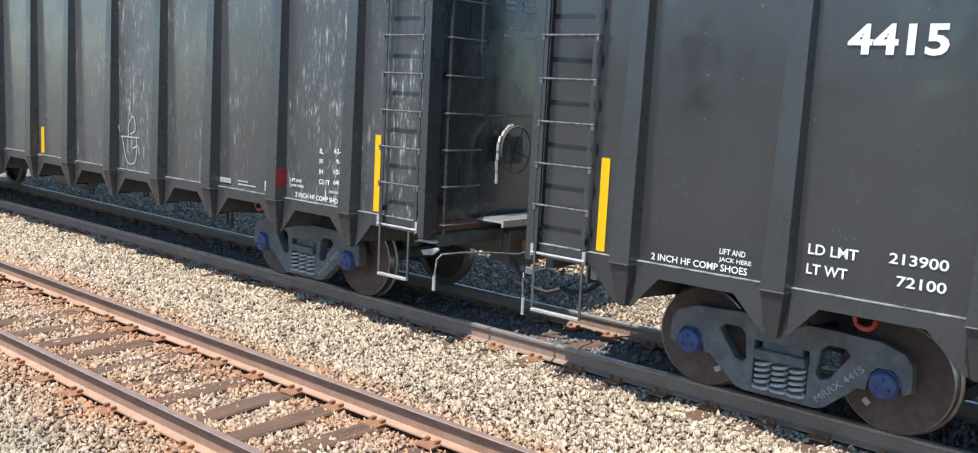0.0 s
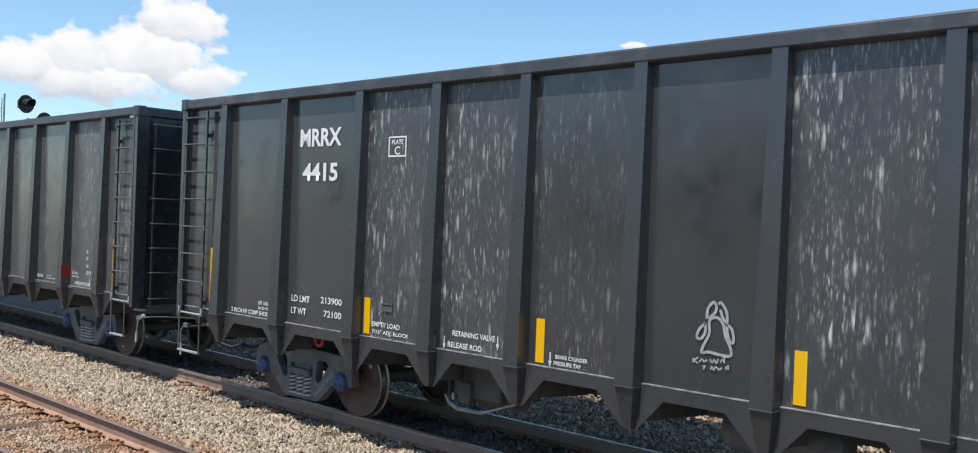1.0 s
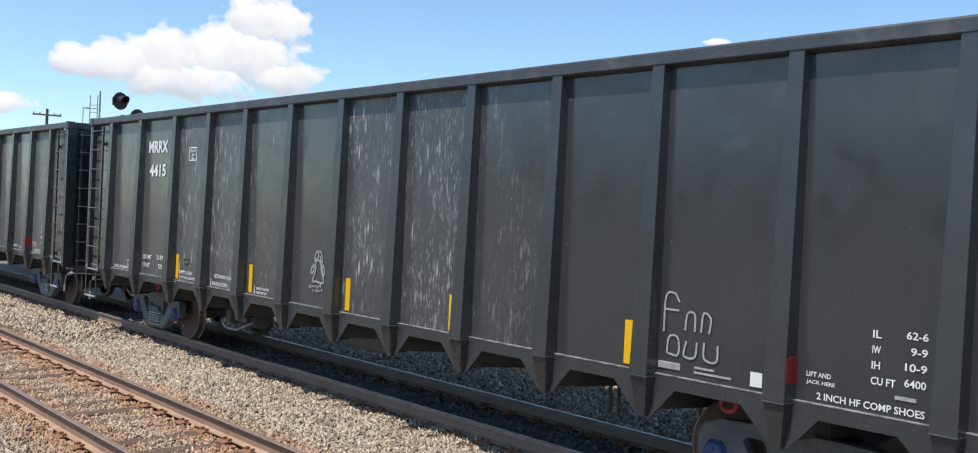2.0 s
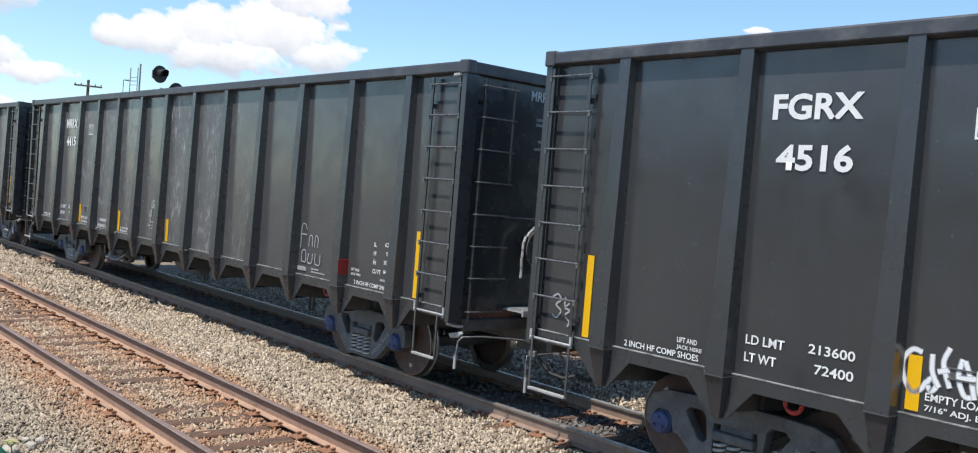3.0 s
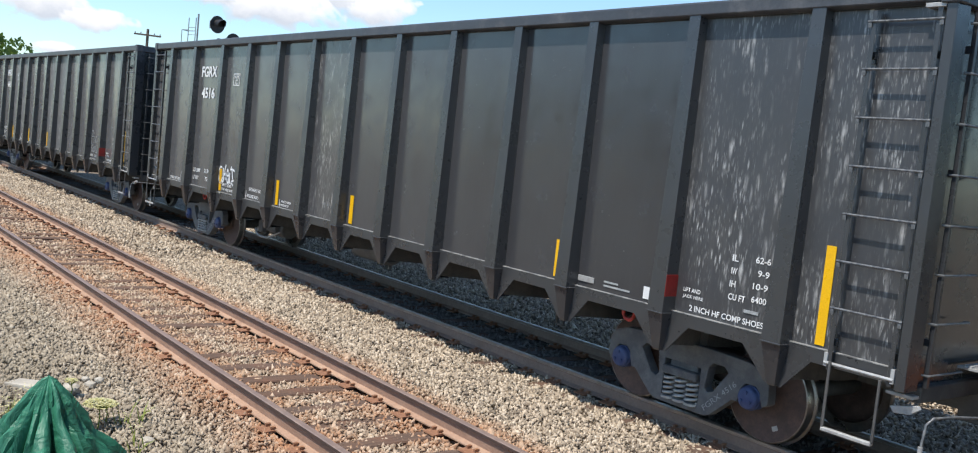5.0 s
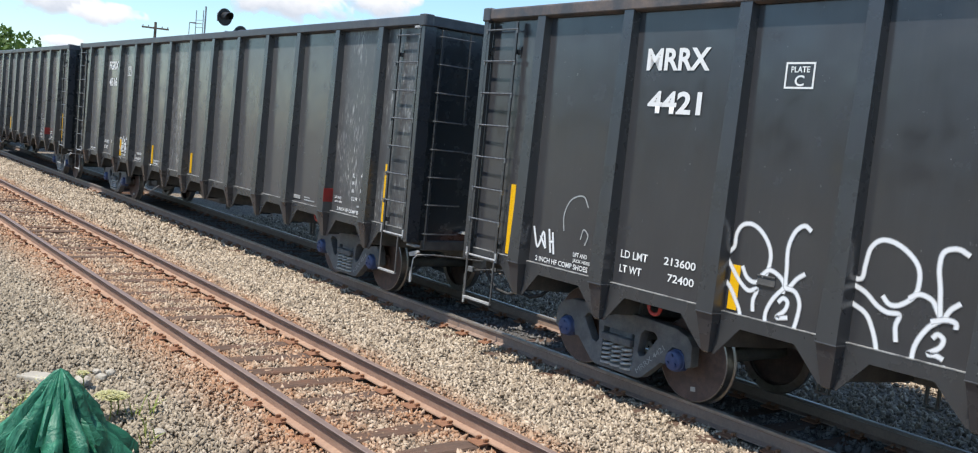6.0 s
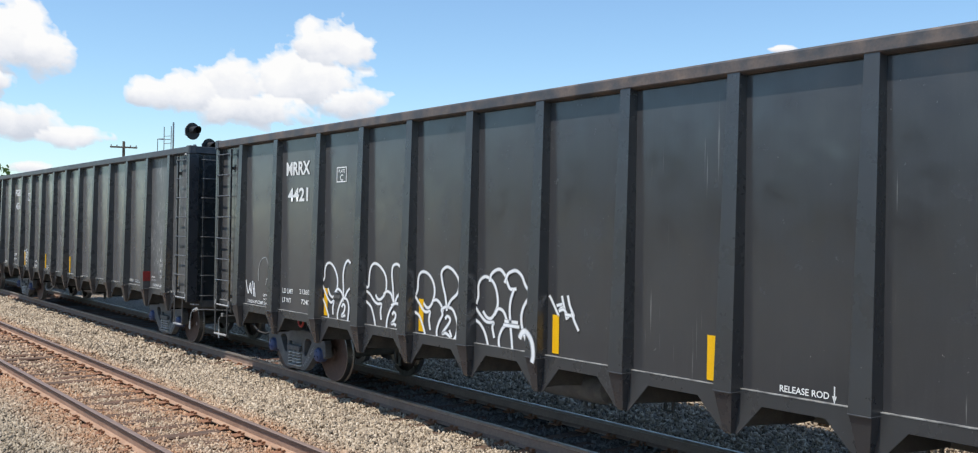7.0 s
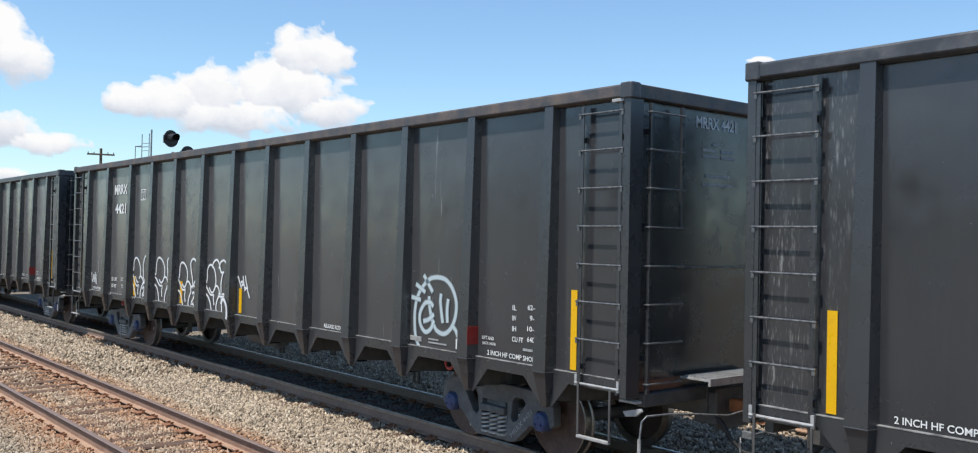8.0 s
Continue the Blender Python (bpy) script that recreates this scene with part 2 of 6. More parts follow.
def leaf_mat(name, a, b):
    m = material(name, a, 0.6)
    k = Nodes(m)
    g = k.n("NewGeometry")
    col = k.mix(g.outputs["Random Per Island"], a, b)
    k.put(k.b.inputs["Base Color"], col)
    k.b.inputs["Subsurface Weight"].default_value = 0.0
    tr = k.n("BsdfTranslucent")
    k.put(tr.inputs[0], k.mix(0.5, col, (0.16, 0.24, 0.03)))
    mixer = k.n("MixShader")
    mixer.inputs[0].default_value = 0.35
    k.put(mixer.inputs[1], k.b.outputs[0])
    k.put(mixer.inputs[2], tr.outputs[0])
    k.put(k.out.inputs[0], mixer.outputs[0])
    return m


ADDED_VERGE = metal_worn("added_verge_grass", (0.13, 0.12, 0.075), (0.25, 0.22, 0.16), 0.95, 0.0, 0.6, 0.8)
LEAF = leaf_mat("tree_leaves", (0.045, 0.10, 0.02), (0.10, 0.17, 0.035))
WEED = leaf_mat("weed_leaves", (0.17, 0.23, 0.04), (0.34, 0.38, 0.09))
DRYWEED = leaf_mat("dry_flower_heads", (0.62, 0.56, 0.24), (0.74, 0.70, 0.40))
BARK = metal_worn("bark", (0.10, 0.075, 0.055), (0.06, 0.045, 0.035), 0.95, 0.0, 5, 0.8)


def tarp_mat():
    m = material("green_tarp", (0.012, 0.13, 0.085), 0.5)
    k = Nodes(m)
    p = k.coords()
    w = k.noise(p, 5, 5, 0.6, 0.8)
    col = k.mix(k.ramp(w, [(0.35, 0.0), (0.7, 1.0)]), (0.012, 0.10, 0.055), (0.04, 0.21, 0.12))
    k.put(k.b.inputs["Base Color"], col)
    k.bump(w, 0.8, 0.05)
    return m


TARP = tarp_mat()


def spray_mat(name="spray_white", base=(0.76, 0.77, 0.78), full=0.97):
    """Sprayed white paint: full in the middle of a stroke, thinning to its edges."""
    m = material(name, base, 0.6)
    k = Nodes(m)
    uv = k.sep(k.coords(which="UV"))
    edge = k.math("ABSOLUTE", k.math("SUBTRACT", uv[1], 0.5))
    grain = k.noise(k.coords(), 90, 3, 0.6)
    edge = k.math("ADD", edge, k.math("MULTIPLY", k.math("SUBTRACT", grain, 0.5), 0.25))
    fac = k.ramp(edge, [(0.20, full), (0.5, 0.0)])
    clear = k.n("BsdfTransparent")
    mixer = k.n("MixShader")
    k.put(mixer.inputs[0], fac)
    k.put(mixer.inputs[1], clear.outputs[0])
    k.put(mixer.inputs[2], k.b.outputs[0])
    k.put(k.out.inputs[0], mixer.outputs[0])
    return m


SPRAY = spray_mat()
SPRAY_PALE = spray_mat("spray_pale_blue", (0.52, 0.61, 0.64), 0.88)


# ---------------------------------------------------------------- mesh helpers
class Shape:
    """Collects vertices and faces for one mesh."""

    def __init__(self):
        self.v, self.f = [], []

    def add(self, verts, faces):
        n = len(self.v)
        self.v += [tuple(p) for p in verts]
        self.f += [tuple(n + i for i in q) for q in faces]
        return self

    def box(self, x0, x1, y0, y1, z0, z1):
        return self.add([(x0, y0, z0), (x1, y0, z0), (x1, y1, z0), (x0, y1, z0), (x0, y0, z1), (x1, y0, z1), (x1, y1, z1), (x0, y1, z1)],
                        [(0, 3, 2, 1), (4, 5, 6, 7), (0, 1, 5, 4), (1, 2, 6, 5), (2, 3, 7, 6), (3, 0, 4, 7)])

    def prism(self, outline, a, b, axis="y"):
        """An outline in the other two axes, drawn out from a to b along axis."""
        n = len(outline)

        def at(p, d):
            return {"y": (p[0], d, p[1]), "x": (d, p[0], p[1]), "z": (p[0], p[1], d)}[axis]
        return self.add([at(p, a) for p in outline] + [at(p, b) for p in outline],
                        [tuple(range(n - 1, -1, -1)), tuple(range(n, 2 * n))] + [(i, (i + 1) % n, n + (i + 1) % n, n + i) for i in range(n)])

    def rod(self, path, r, n=8, closed=False):
        """A round bar along a path of points."""
        pts = [Vector(p) for p in path]
        rings = []
        for i, p in enumerate(pts):
            a = pts[i - 1] if i or closed else p
            b = pts[(i + 1) % len(pts)] if i + 1 < len(pts) or closed else p
            way = (b - a).normalized()
            side = way.cross(Vector((0, 0, 1)) if abs(way.z) < 0.9 else Vector((0, 1, 0))).normalized()
            up = side.cross(way)
            rr = r[i] if isinstance(r, (list, tuple)) else r
            rings.append([p + rr * (math.cos(2 * math.pi * j / n) * side + math.sin(2 * math.pi * j / n) * up) for j in range(n)])
        verts = [v for ring in rings for v in ring]
        faces = []
        m = len(rings)
        for i in range(m if closed else m - 1):
            for j in range(n):
                a, b = i * n + j, i * n + (j + 1) % n
                c, d = ((i + 1) % m) * n + (j + 1) % n, ((i + 1) % m) * n + j
                faces.append((a, b, c, d))
        if not closed:
            faces += [tuple(range(n - 1, -1, -1)), tuple(range((m - 1) * n, m * n))]
        return self.add(verts, faces)

    def lathe(self, profile, n=32, axis="y", at=(0, 0, 0), caps=True):
        """A profile of (radius, along) turned round the axis."""
        verts, faces = [], []
        for r, d in profile:
            for j in range(n):
                c, s = r * math.cos(2 * math.pi * j / n), r * math.sin(2 * math.pi * j / n)
                p = {"y": (c, d, s), "x": (d, c, s), "z": (c, s, d)}[axis]
                verts.append((p[0] + at[0], p[1] + at[1], p[2] + at[2]))
        for i in range(len(profile) - 1):
            for j in range(n):
                faces.append((i * n + j, i * n + (j + 1) % n, (i + 1) * n + (j + 1) % n, (i + 1) * n + j))
        if caps:
            faces += [tuple(range(n)), tuple(range((len(profile) - 1) * n, len(profile) * n))]
        return self.add(verts, faces)


def mesh(name, shape, mat, bevel=0.0, smooth=0.0, segments=1):
    """One mesh of a Shape; bevel in metres; smooth: degrees under which edges are shaded round."""
    bm = bmesh.new()
    vs = [bm.verts.new(p) for p in shape.v]
    for q in shape.f:
        try:
            bm.faces.new([vs[i] for i in q])
        except ValueError:
            pass
    bmesh.ops.recalc_face_normals(bm, faces=bm.faces)
    if bevel:
        edges = [e for e in bm.edges if len(e.link_faces) == 2 and e.calc_face_angle(0) > radians(25)]
        bmesh.ops.bevel(bm, geom=edges, offset=bevel, segments=segments, profile=0.6, affect="EDGES", clamp_overlap=True)
    me = bpy.data.meshes.new(name)
    if smooth:
        for q in bm.faces:
            q.smooth = True
        for e in bm.edges:
            e.smooth = len(e.link_faces) == 2 and e.calc_face_angle(0) < radians(smooth)
    bm.to_mesh(me)
    bm.free()
    me.materials.append(mat)
    return me


def part(name, me, parent, label="", at=None):
    """Links a mesh as one part under a thing or a part."""
    ob = new(name, me)
    ob.parent = parent
    if at is not None:
        ob.matrix_basis = at
    if label:
        tagged(ob, label)
    return ob


def thing(name, label, category, at=None, group="", kind=""):
    ob = new(name)
    ob.empty_display_size = 0.3
    if at is not None:
        ob.matrix_basis = at
    return tagged(ob, label, category, group, kind)


def text_mesh(body, height, mat, width=None, bold=0.0):
    """Letters as a flat mesh, in the plane y = 0, from x = 0, standing on z = 0; height of the capitals and full width in metres."""
    cu = bpy.data.curves.new("letters", "FONT")
    cu.body = body
    cu.size = 1.0
    cu.resolution_u = 3
    cu.offset = bold
    ob = bpy.data.objects.new("letters", cu)
    me = bpy.data.meshes.new_from_object(ob)
    bpy.data.objects.remove(ob)
    bpy.data.curves.remove(cu)
    n = len(me.vertices)
    co = np.zeros(n * 3)
    me.vertices.foreach_get("co", co)
    co = co.reshape(n, 3)
    x0, x1, y0, y1 = co[:, 0].min(), co[:, 0].max(), co[:, 1].min(), co[:, 1].max()
    k = height / (y1 - y0)
    kx = width / (x1 - x0) if width else k
    out = np.zeros((n, 3))
    out[:, 0] = (co[:, 0] - x0) * kx
    out[:, 2] = (co[:, 1] - y0) * k
    me.vertices.foreach_set("co", out.ravel())
    me.materials.clear()
    me.materials.append(mat)
    me.update()
    return me


def ribbon_mesh(strokes, width, mat):
    """Flat brush strokes in the plane y = 0. Each stroke: a list of (x, z); rounded through its points."""
    verts, faces, uvs = [], [], []
    for stroke in strokes:
        p = [Vector((a, b)) for a, b in stroke]
        p = [2 * p[0] - p[1]] + p + [2 * p[-1] - p[-2]]
        line = []
        for i in range(1, len(p) - 2):
            for s in range(6):
                u = s / 6
                line.append(0.5 * (2 * p[i] + (p[i + 1] - p[i - 1]) * u + (2 * p[i - 1] - 5 * p[i] + 4 * p[i + 1] - p[i + 2]) * u * u
                                   + (3 * p[i] - p[i - 1] - 3 * p[i + 1] + p[i + 2]) * u ** 3))
        line.append(p[-2])
        base = len(verts)
        for i, q in enumerate(line):
            way = (line[min(i + 1, len(line) - 1)] - line[max(i - 1, 0)]).normalized()
            side = Vector((-way.y, way.x)) * width / 2
            lift = -0.0004 * len(faces) % 0.003
            verts += [(q.x + side.x, -lift, q.y + side.y), (q.x - side.x, -lift, q.y - side.y)]
        for i in range(len(line) - 1):
            a = base + 2 * i
            faces.append((a, a + 1, a + 3, a + 2))
            uvs += [(i, 0), (i, 1), (i + 1, 1), (i + 1, 0)]
    me = bpy.data.meshes.new("strokes")
    me.from_pydata(verts, [], faces)
    layer = me.uv_layers.new(name="UVMap")
    layer.data.foreach_set("uv", np.array(uvs, dtype=float).ravel())
    me.materials.append(mat)
    me.update()
    return me


# ---------------------------------------------------------------- ground and tracks
GROUND = -0.245


def build_ground():
    s = Shape()
    s.add([(-1500, -300, GROUND), (1500, -300, GROUND), (1500, 2500, GROUND), (-1500, 2500, GROUND)], [(0, 1, 2, 3)])
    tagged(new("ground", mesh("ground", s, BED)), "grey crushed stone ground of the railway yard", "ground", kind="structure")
    # unseen grass strip behind the eye, added to be reflected in the car sides
    s = Shape()
    n = 40
    for i in range(n):
        x0, x1 = -400 + 20 * i, -380 + 20 * i
        e0, e1 = -2.2 + 0.5 * math.sin(i * 1.7), -2.2 + 0.5 * math.sin((i + 1) * 1.7)
        s.add([(x0, -290, GROUND + 0.03), (x1, -290, GROUND + 0.03), (x1, e1, GROUND + 0.03), (x0, e0, GROUND + 0.03)], [(0, 1, 2, 3)])
    tagged(new("verge", mesh("verge", s, ADDED_VERGE)), "unseen dry grass strip added behind the path for reflections", "grass", kind="structure")


def rail_profile(x0, x1):
    """Head, web and foot of one rail, as three meshes, with its middle on y = 0."""
    head = [(-0.036, -0.008), (-0.028, 0.0), (0.028, 0.0), (0.036, -0.008), (0.036, -0.034), (0.009, -0.046), (-0.009, -0.046), (-0.036, -0.034)]
    web = [(-0.009, -0.046), (0.009, -0.046), (0.012, -0.150), (-0.012, -0.150)]
    foot = [(-0.012, -0.150), (0.012, -0.150), (0.072, -0.172), (0.072, -0.185), (-0.072, -0.185), (-0.072, -0.172)]
    return [Shape().prism(q, x0, x1, "x") for q in (head, web, foot)]


def build_track(name, label, middle, head_mat, side_mat, x0, x1, tie_x0, tie_x1, spacing, phase, with_plates, seed):
    rnd = random.Random(seed)
    track = thing(name, label, "railway track", pose(0, middle, TRAIN_Z if middle == TRAIN_C else 0), kind="structure")
    head, web, foot = rail_profile(x0, x1)
    meshes = (mesh("rail_head", head, head_mat), mesh("rail_web", web, side_mat), mesh("rail_foot", foot, RAILFOOT if side_mat is RAILSIDE else side_mat))
    # sides and underside of the head: its shade is put into the colour
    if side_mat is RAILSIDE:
        meshes[0].materials.append(RAILHEAD_SHADE)
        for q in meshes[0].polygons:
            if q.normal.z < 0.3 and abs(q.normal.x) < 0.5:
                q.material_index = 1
    for side in (-HALF, HALF):
        rail = part("rail", meshes[1], track, "rust-brown steel rail", pose(0, side, 0))
        part("rail_head", meshes[0], rail, "worn rail head")
        part("rail_foot", meshes[2], rail)
    kinds = []
    for k in range(5):
        s = Shape()
        n = 7
        w = 0.112 + 0.008 * rnd.random()
        top = [(-1.3 + 2.6 * i / n, rnd.uniform(-0.012, 0.004) - (0.04 if side_mat is RAILSIDE and i in (0, 1, n - 1, n) else 0.0)) for i in range(n + 1)]
        verts, faces = [], []
        for yy, dz in top:
            j = rnd.uniform(-0.012, 0.012)
            verts += [(-w + j, yy, -0.32), (-w + j, yy, -0.205 + dz), (-w + 0.014 + j, yy, -0.19 + dz), (w - 0.014 + j, yy, -0.19 + dz), (w + j, yy, -0.205 + dz), (w + j, yy, -0.32)]
        for i in range(n):
            for q in range(5):
                a = i * 6 + q
                faces.append((a, a + 1, a + 7, a + 6))
        faces += [tuple(range(5, -1, -1)), tuple(range(n * 6, n * 6 + 6))]
        s.add(verts, faces)
        kinds.append(mesh("tie", s, TIE))
    plate = mesh("tie_plate", Shape().prism([(-0.19, -0.196), (0.19, -0.196), (0.185, -0.182), (0.075, -0.176), (-0.075, -0.176), (-0.185, -0.182)], -0.095, 0.095, "x"), PLATE)
    spike = Shape()
    for yy in (-0.092, 0.092):
        for xx in (-0.055, 0.06):
            spike.box(xx - 0.014, xx + 0.014, yy - 0.018, yy + 0.018, -0.185, -0.148)
            spike.box(xx - 0.018, xx + 0.018, yy - (0.03 if yy > 0 else -0.002), yy + (0.03 if yy < 0 else -0.002), -0.160, -0.146)
    spike = mesh("spike", spike, PLATE)
    x = phase + spacing * math.ceil((tie_x0 - phase) / spacing)
    while x < tie_x1:
        dx = rnd.uniform(-0.05, 0.05)
        part("tie", rnd.choice(kinds), track, at=pose(x + dx, rnd.uniform(-0.12, 0.12), rnd.uniform(-0.03, 0.0), 0, 0, rnd.uniform(-2.6, 2.6) + (180 if rnd.random() < 0.5 else 0)))
        if with_plates:
            for side in (-HALF, HALF):
                p = part("tie_plate", plate, track, at=pose(x + dx, side, 0))
                part("spikes", spike, p)
        x += spacing
    return track


def scatter_stones(name, label, x0, x1, y0, y1, count, size, seed, skip=None, level=-0.225, keep=None):
    """Loose angular stones, as one mesh."""
    rng = np.random.default_rng(seed)
    base = np.array([(1, 0, 0), (-1, 0, 0), (0, 1, 0), (0, -1, 0), (0, 0, 1), (0, 0, -1)], dtype=float)
    tri = np.array([(0, 2, 4), (2, 1, 4), (1, 3, 4), (3, 0, 4), (2, 0, 5), (1, 2, 5), (3, 1, 5), (0, 3, 5)])
    pos = np.c_[rng.uniform(x0, x1, count), rng.uniform(y0, y1, count), np.full(count, level)]
    if keep is not None:
        pos = pos[rng.random(count) < keep(pos[:, 0], pos[:, 1])]
    n = len(pos)
    sz = size * rng.uniform(0.55, 1.35, n) * np.where(rng.random(n) < 0.05, 1.5, 1.0)
    v = base[None] * (1 + rng.uniform(-0.35, 0.35, (n, 6, 1))) + rng.uniform(-0.28, 0.28, (n, 6, 3))
    v *= (sz[:, None] * np.c_[rng.uniform(0.9, 1.6, n), rng.uniform(0.7, 1.1, n), rng.uniform(0.42, 0.75, n)])[:, None, :]
    a = rng.uniform(0, 2 * np.pi, (n, 3)) * np.array([0.25, 0.25, 1.0])
    ca, sa = np.cos(a), np.sin(a)
    y, z = v[..., 1] * ca[:, :1] - v[..., 2] * sa[:, :1], v[..., 1] * sa[:, :1] + v[..., 2] * ca[:, :1]
    x = v[..., 0] * ca[:, 1:2] + z * sa[:, 1:2]
    z = -v[..., 0] * sa[:, 1:2] + z * ca[:, 1:2]
    xx, yy = x * ca[:, 2:] - y * sa[:, 2:], x * sa[:, 2:] + y * ca[:, 2:]
    hump = 0.018 * np.sin(pos[:, 0] * 2.1) * np.sin(pos[:, 1] * 2.7 + 1) + rng.uniform(-0.008, 0.016, n)
    off = np.abs(pos[:, 1] - NEAR_C)
    low = np.where(off < HALF, -0.018, np.where(off < 1.35, 0.008, 0.0)) + np.where(np.abs(pos[:, 1] - TRAIN_C) < 1.36, -0.024, 0.0)
    hump = hump + low
    verts = np.stack([xx + pos[:, :1], yy + pos[:, 1:2], z + pos[:, 2:] + hump[:, None]], -1).reshape(-1, 3)
    faces = (tri[None] + 6 * np.arange(n)[:, None, None]).reshape(-1, 3)
    me = bpy.data.meshes.new(name)
    me.vertices.add(len(verts))
    me.vertices.foreach_set("co", verts.ravel())
    me.loops.add(len(faces) * 3)
    me.loops.foreach_set("vertex_index", faces.ravel().astype(np.int32))
    me.polygons.add(len(faces))
    me.polygons.foreach_set("loop_start", (3 * np.arange(len(faces))).astype(np.int32))
    me.update(calc_edges=True)
    me.materials.append(STONES)
    tagged(new(name, me), label, "ballast", kind="stuff")


def clear_of_rails(x, y):
    """Fewer stones right beside the rails and on the ties' middles, thinning out towards the path."""
    k = np.ones_like(x)
    for c, phase, step in ((NEAR_C, -6.90, 0.59), (TRAIN_C, -7.24, 0.54)):
        on_tie = (np.abs((x - phase + step / 2) % step - step / 2) < 0.10) & (np.abs(y - c) < (0.82 if c == NEAR_C else 1.30))
        k = np.where(on_tie, 0.3 if c == NEAR_C else 0.14, k)
        rail = np.abs(np.abs(y - c) - HALF) < 0.085
        k = np.where(rail, 0.0, k)
    return k * np.clip((y - 0.2) / 1.3, 0, 1) * np.clip((3.0 - x) / 2.0, 0, 1)


def build_ballast():
    scatter_stones("ballast", "pale grey angular ballast stones round the tracks", -19, 3.0, 0.2, 8.4, 196000, 0.0245, 5, level=-0.212, keep=clear_of_rails)
    scatter_stones("ballast", "pale grey angular ballast stones farther along the tracks", -46, -19, 2.2, 8.4, 60000, 0.031, 6, level=-0.214, keep=clear_of_rails)
    scatter_stones("ballast", "grey ballast stones beyond the train", -26, 0.0, 8.7, 14.5, 34000, 0.030, 7, level=-0.214, keep=clear_of_rails)


# ---------------------------------------------------------------- gondola
LENGTH, PITCH = 19.33, 20.764
PANEL_Y, CHORD_Y, RIB_Y = -1.518, -1.628, -1.683                 # outside of the side sheets, of the top chord and of the ribs' feet
SILL, TOP = 1.27, 4.23                        # weld line over the sill, underside of the top chord
RIBS = [1.17, 2.65, 4.22, 5.58, 6.9, 8.31, 9.68, 11.05, 12.45, 13.85, 15.2, 16.67, 18.09]
RIB_W = 0.072
R_WHEEL = 0.483
AXLES = [1.62, 3.405, 15.715, 17.495]
TRAIN_Z = -0.025                              # top of the rails under the train
CAR_Z = -0.058                                # the body's own zero, under the rails' top
TURN_END = pose(LENGTH, 0, 0, 0, 0, 180)      # the far side and the other end: half a turn about the car's middle
BUILT = {}


def once(key, make):
    if key not in BUILT:
        BUILT[key] = make()
    return BUILT[key]


def rib_mesh():
    """A hat-shaped side post, tapering back to a point under the sill."""
    s = Shape()
    y0, y1 = RIB_Y, PANEL_Y
    rings = [(TOP + 0.03, CHORD_Y + 0.01, -0.07, 0.072), (SILL - 0.03, y0, -0.13, 0.08), (SILL - 0.03, y0 - 0.006, -0.134, 0.084), (SILL - 0.042, y0 - 0.006, -0.134, 0.084),
             (SILL - 0.042, y0 + 0.012, -0.128, 0.078), (0.845, y1 - 0.08, -0.07, 0.02), (0.83, y1 - 0.065, -0.055, 0.005)]
    verts, faces = [], []
    for z, yy, left, right in rings:
        verts += [(left - 0.012, y1, z), (left, yy, z), (right, yy, z), (right + 0.012, y1, z)]
    for i in range(len(rings) - 1):
        for q in range(3):
            a = 4 * i + q
            faces.append((a, a + 1, a + 5, a + 4))
    n = len(rings) * 4
    faces += [(0, 3, 2, 1), (n - 4, n - 3, n - 2, n - 1)]
    for i in range(len(rings) - 1):
        faces.append((4 * i, 4 * i + 4, 4 * i + 7, 4 * i + 3))
    s.add(verts, faces)
    return mesh("rib", s, PAINT_RIB, 0.006)


def sill_mesh():
    """The strip under the panels, cut away between the posts, with a gusset down to each post's foot."""
    low = SILL - 0.135
    s = Shape()
    # strip and gussets as separate convex plates
    s.box(0.03, LENGTH - 0.03, PANEL_Y - 0.035, PANEL_Y + 0.012, low, SILL - 0.006)
    for x in RIBS:
        s.prism([(x - 0.42, low), (x + 0.33, low), (x + 0.055, 0.83), (x - 0.13, 0.845)], PANEL_Y - 0.035, PANEL_Y - 0.018, "y")
        # the gusset's flange runs inward
        s.add([(x - 0.42, PANEL_Y - 0.018, low), (x - 0.13, PANEL_Y - 0.018, 0.845), (x - 0.13, PANEL_Y + 0.30, 0.845), (x - 0.42, PANEL_Y + 0.30, low),
               (x - 0.41, PANEL_Y - 0.018, low), (x - 0.12, PANEL_Y - 0.018, 0.845), (x - 0.12, PANEL_Y + 0.30, 0.845), (x - 0.41, PANEL_Y + 0.30, low)],
              [(0, 1, 2, 3), (7, 6, 5, 4), (0, 4, 5, 1), (1, 5, 6, 2), (2, 6, 7, 3), (3, 7, 4, 0)])
    return mesh("side_sill", s, PAINT_RIB)


def weld_mesh(x0, x1):
    s = Shape()
    s.box(x0, x1, PANEL_Y - 0.039, PANEL_Y, SILL - 0.006, SILL + 0.003)
    return mesh("weld_lip", s, SCUFF)


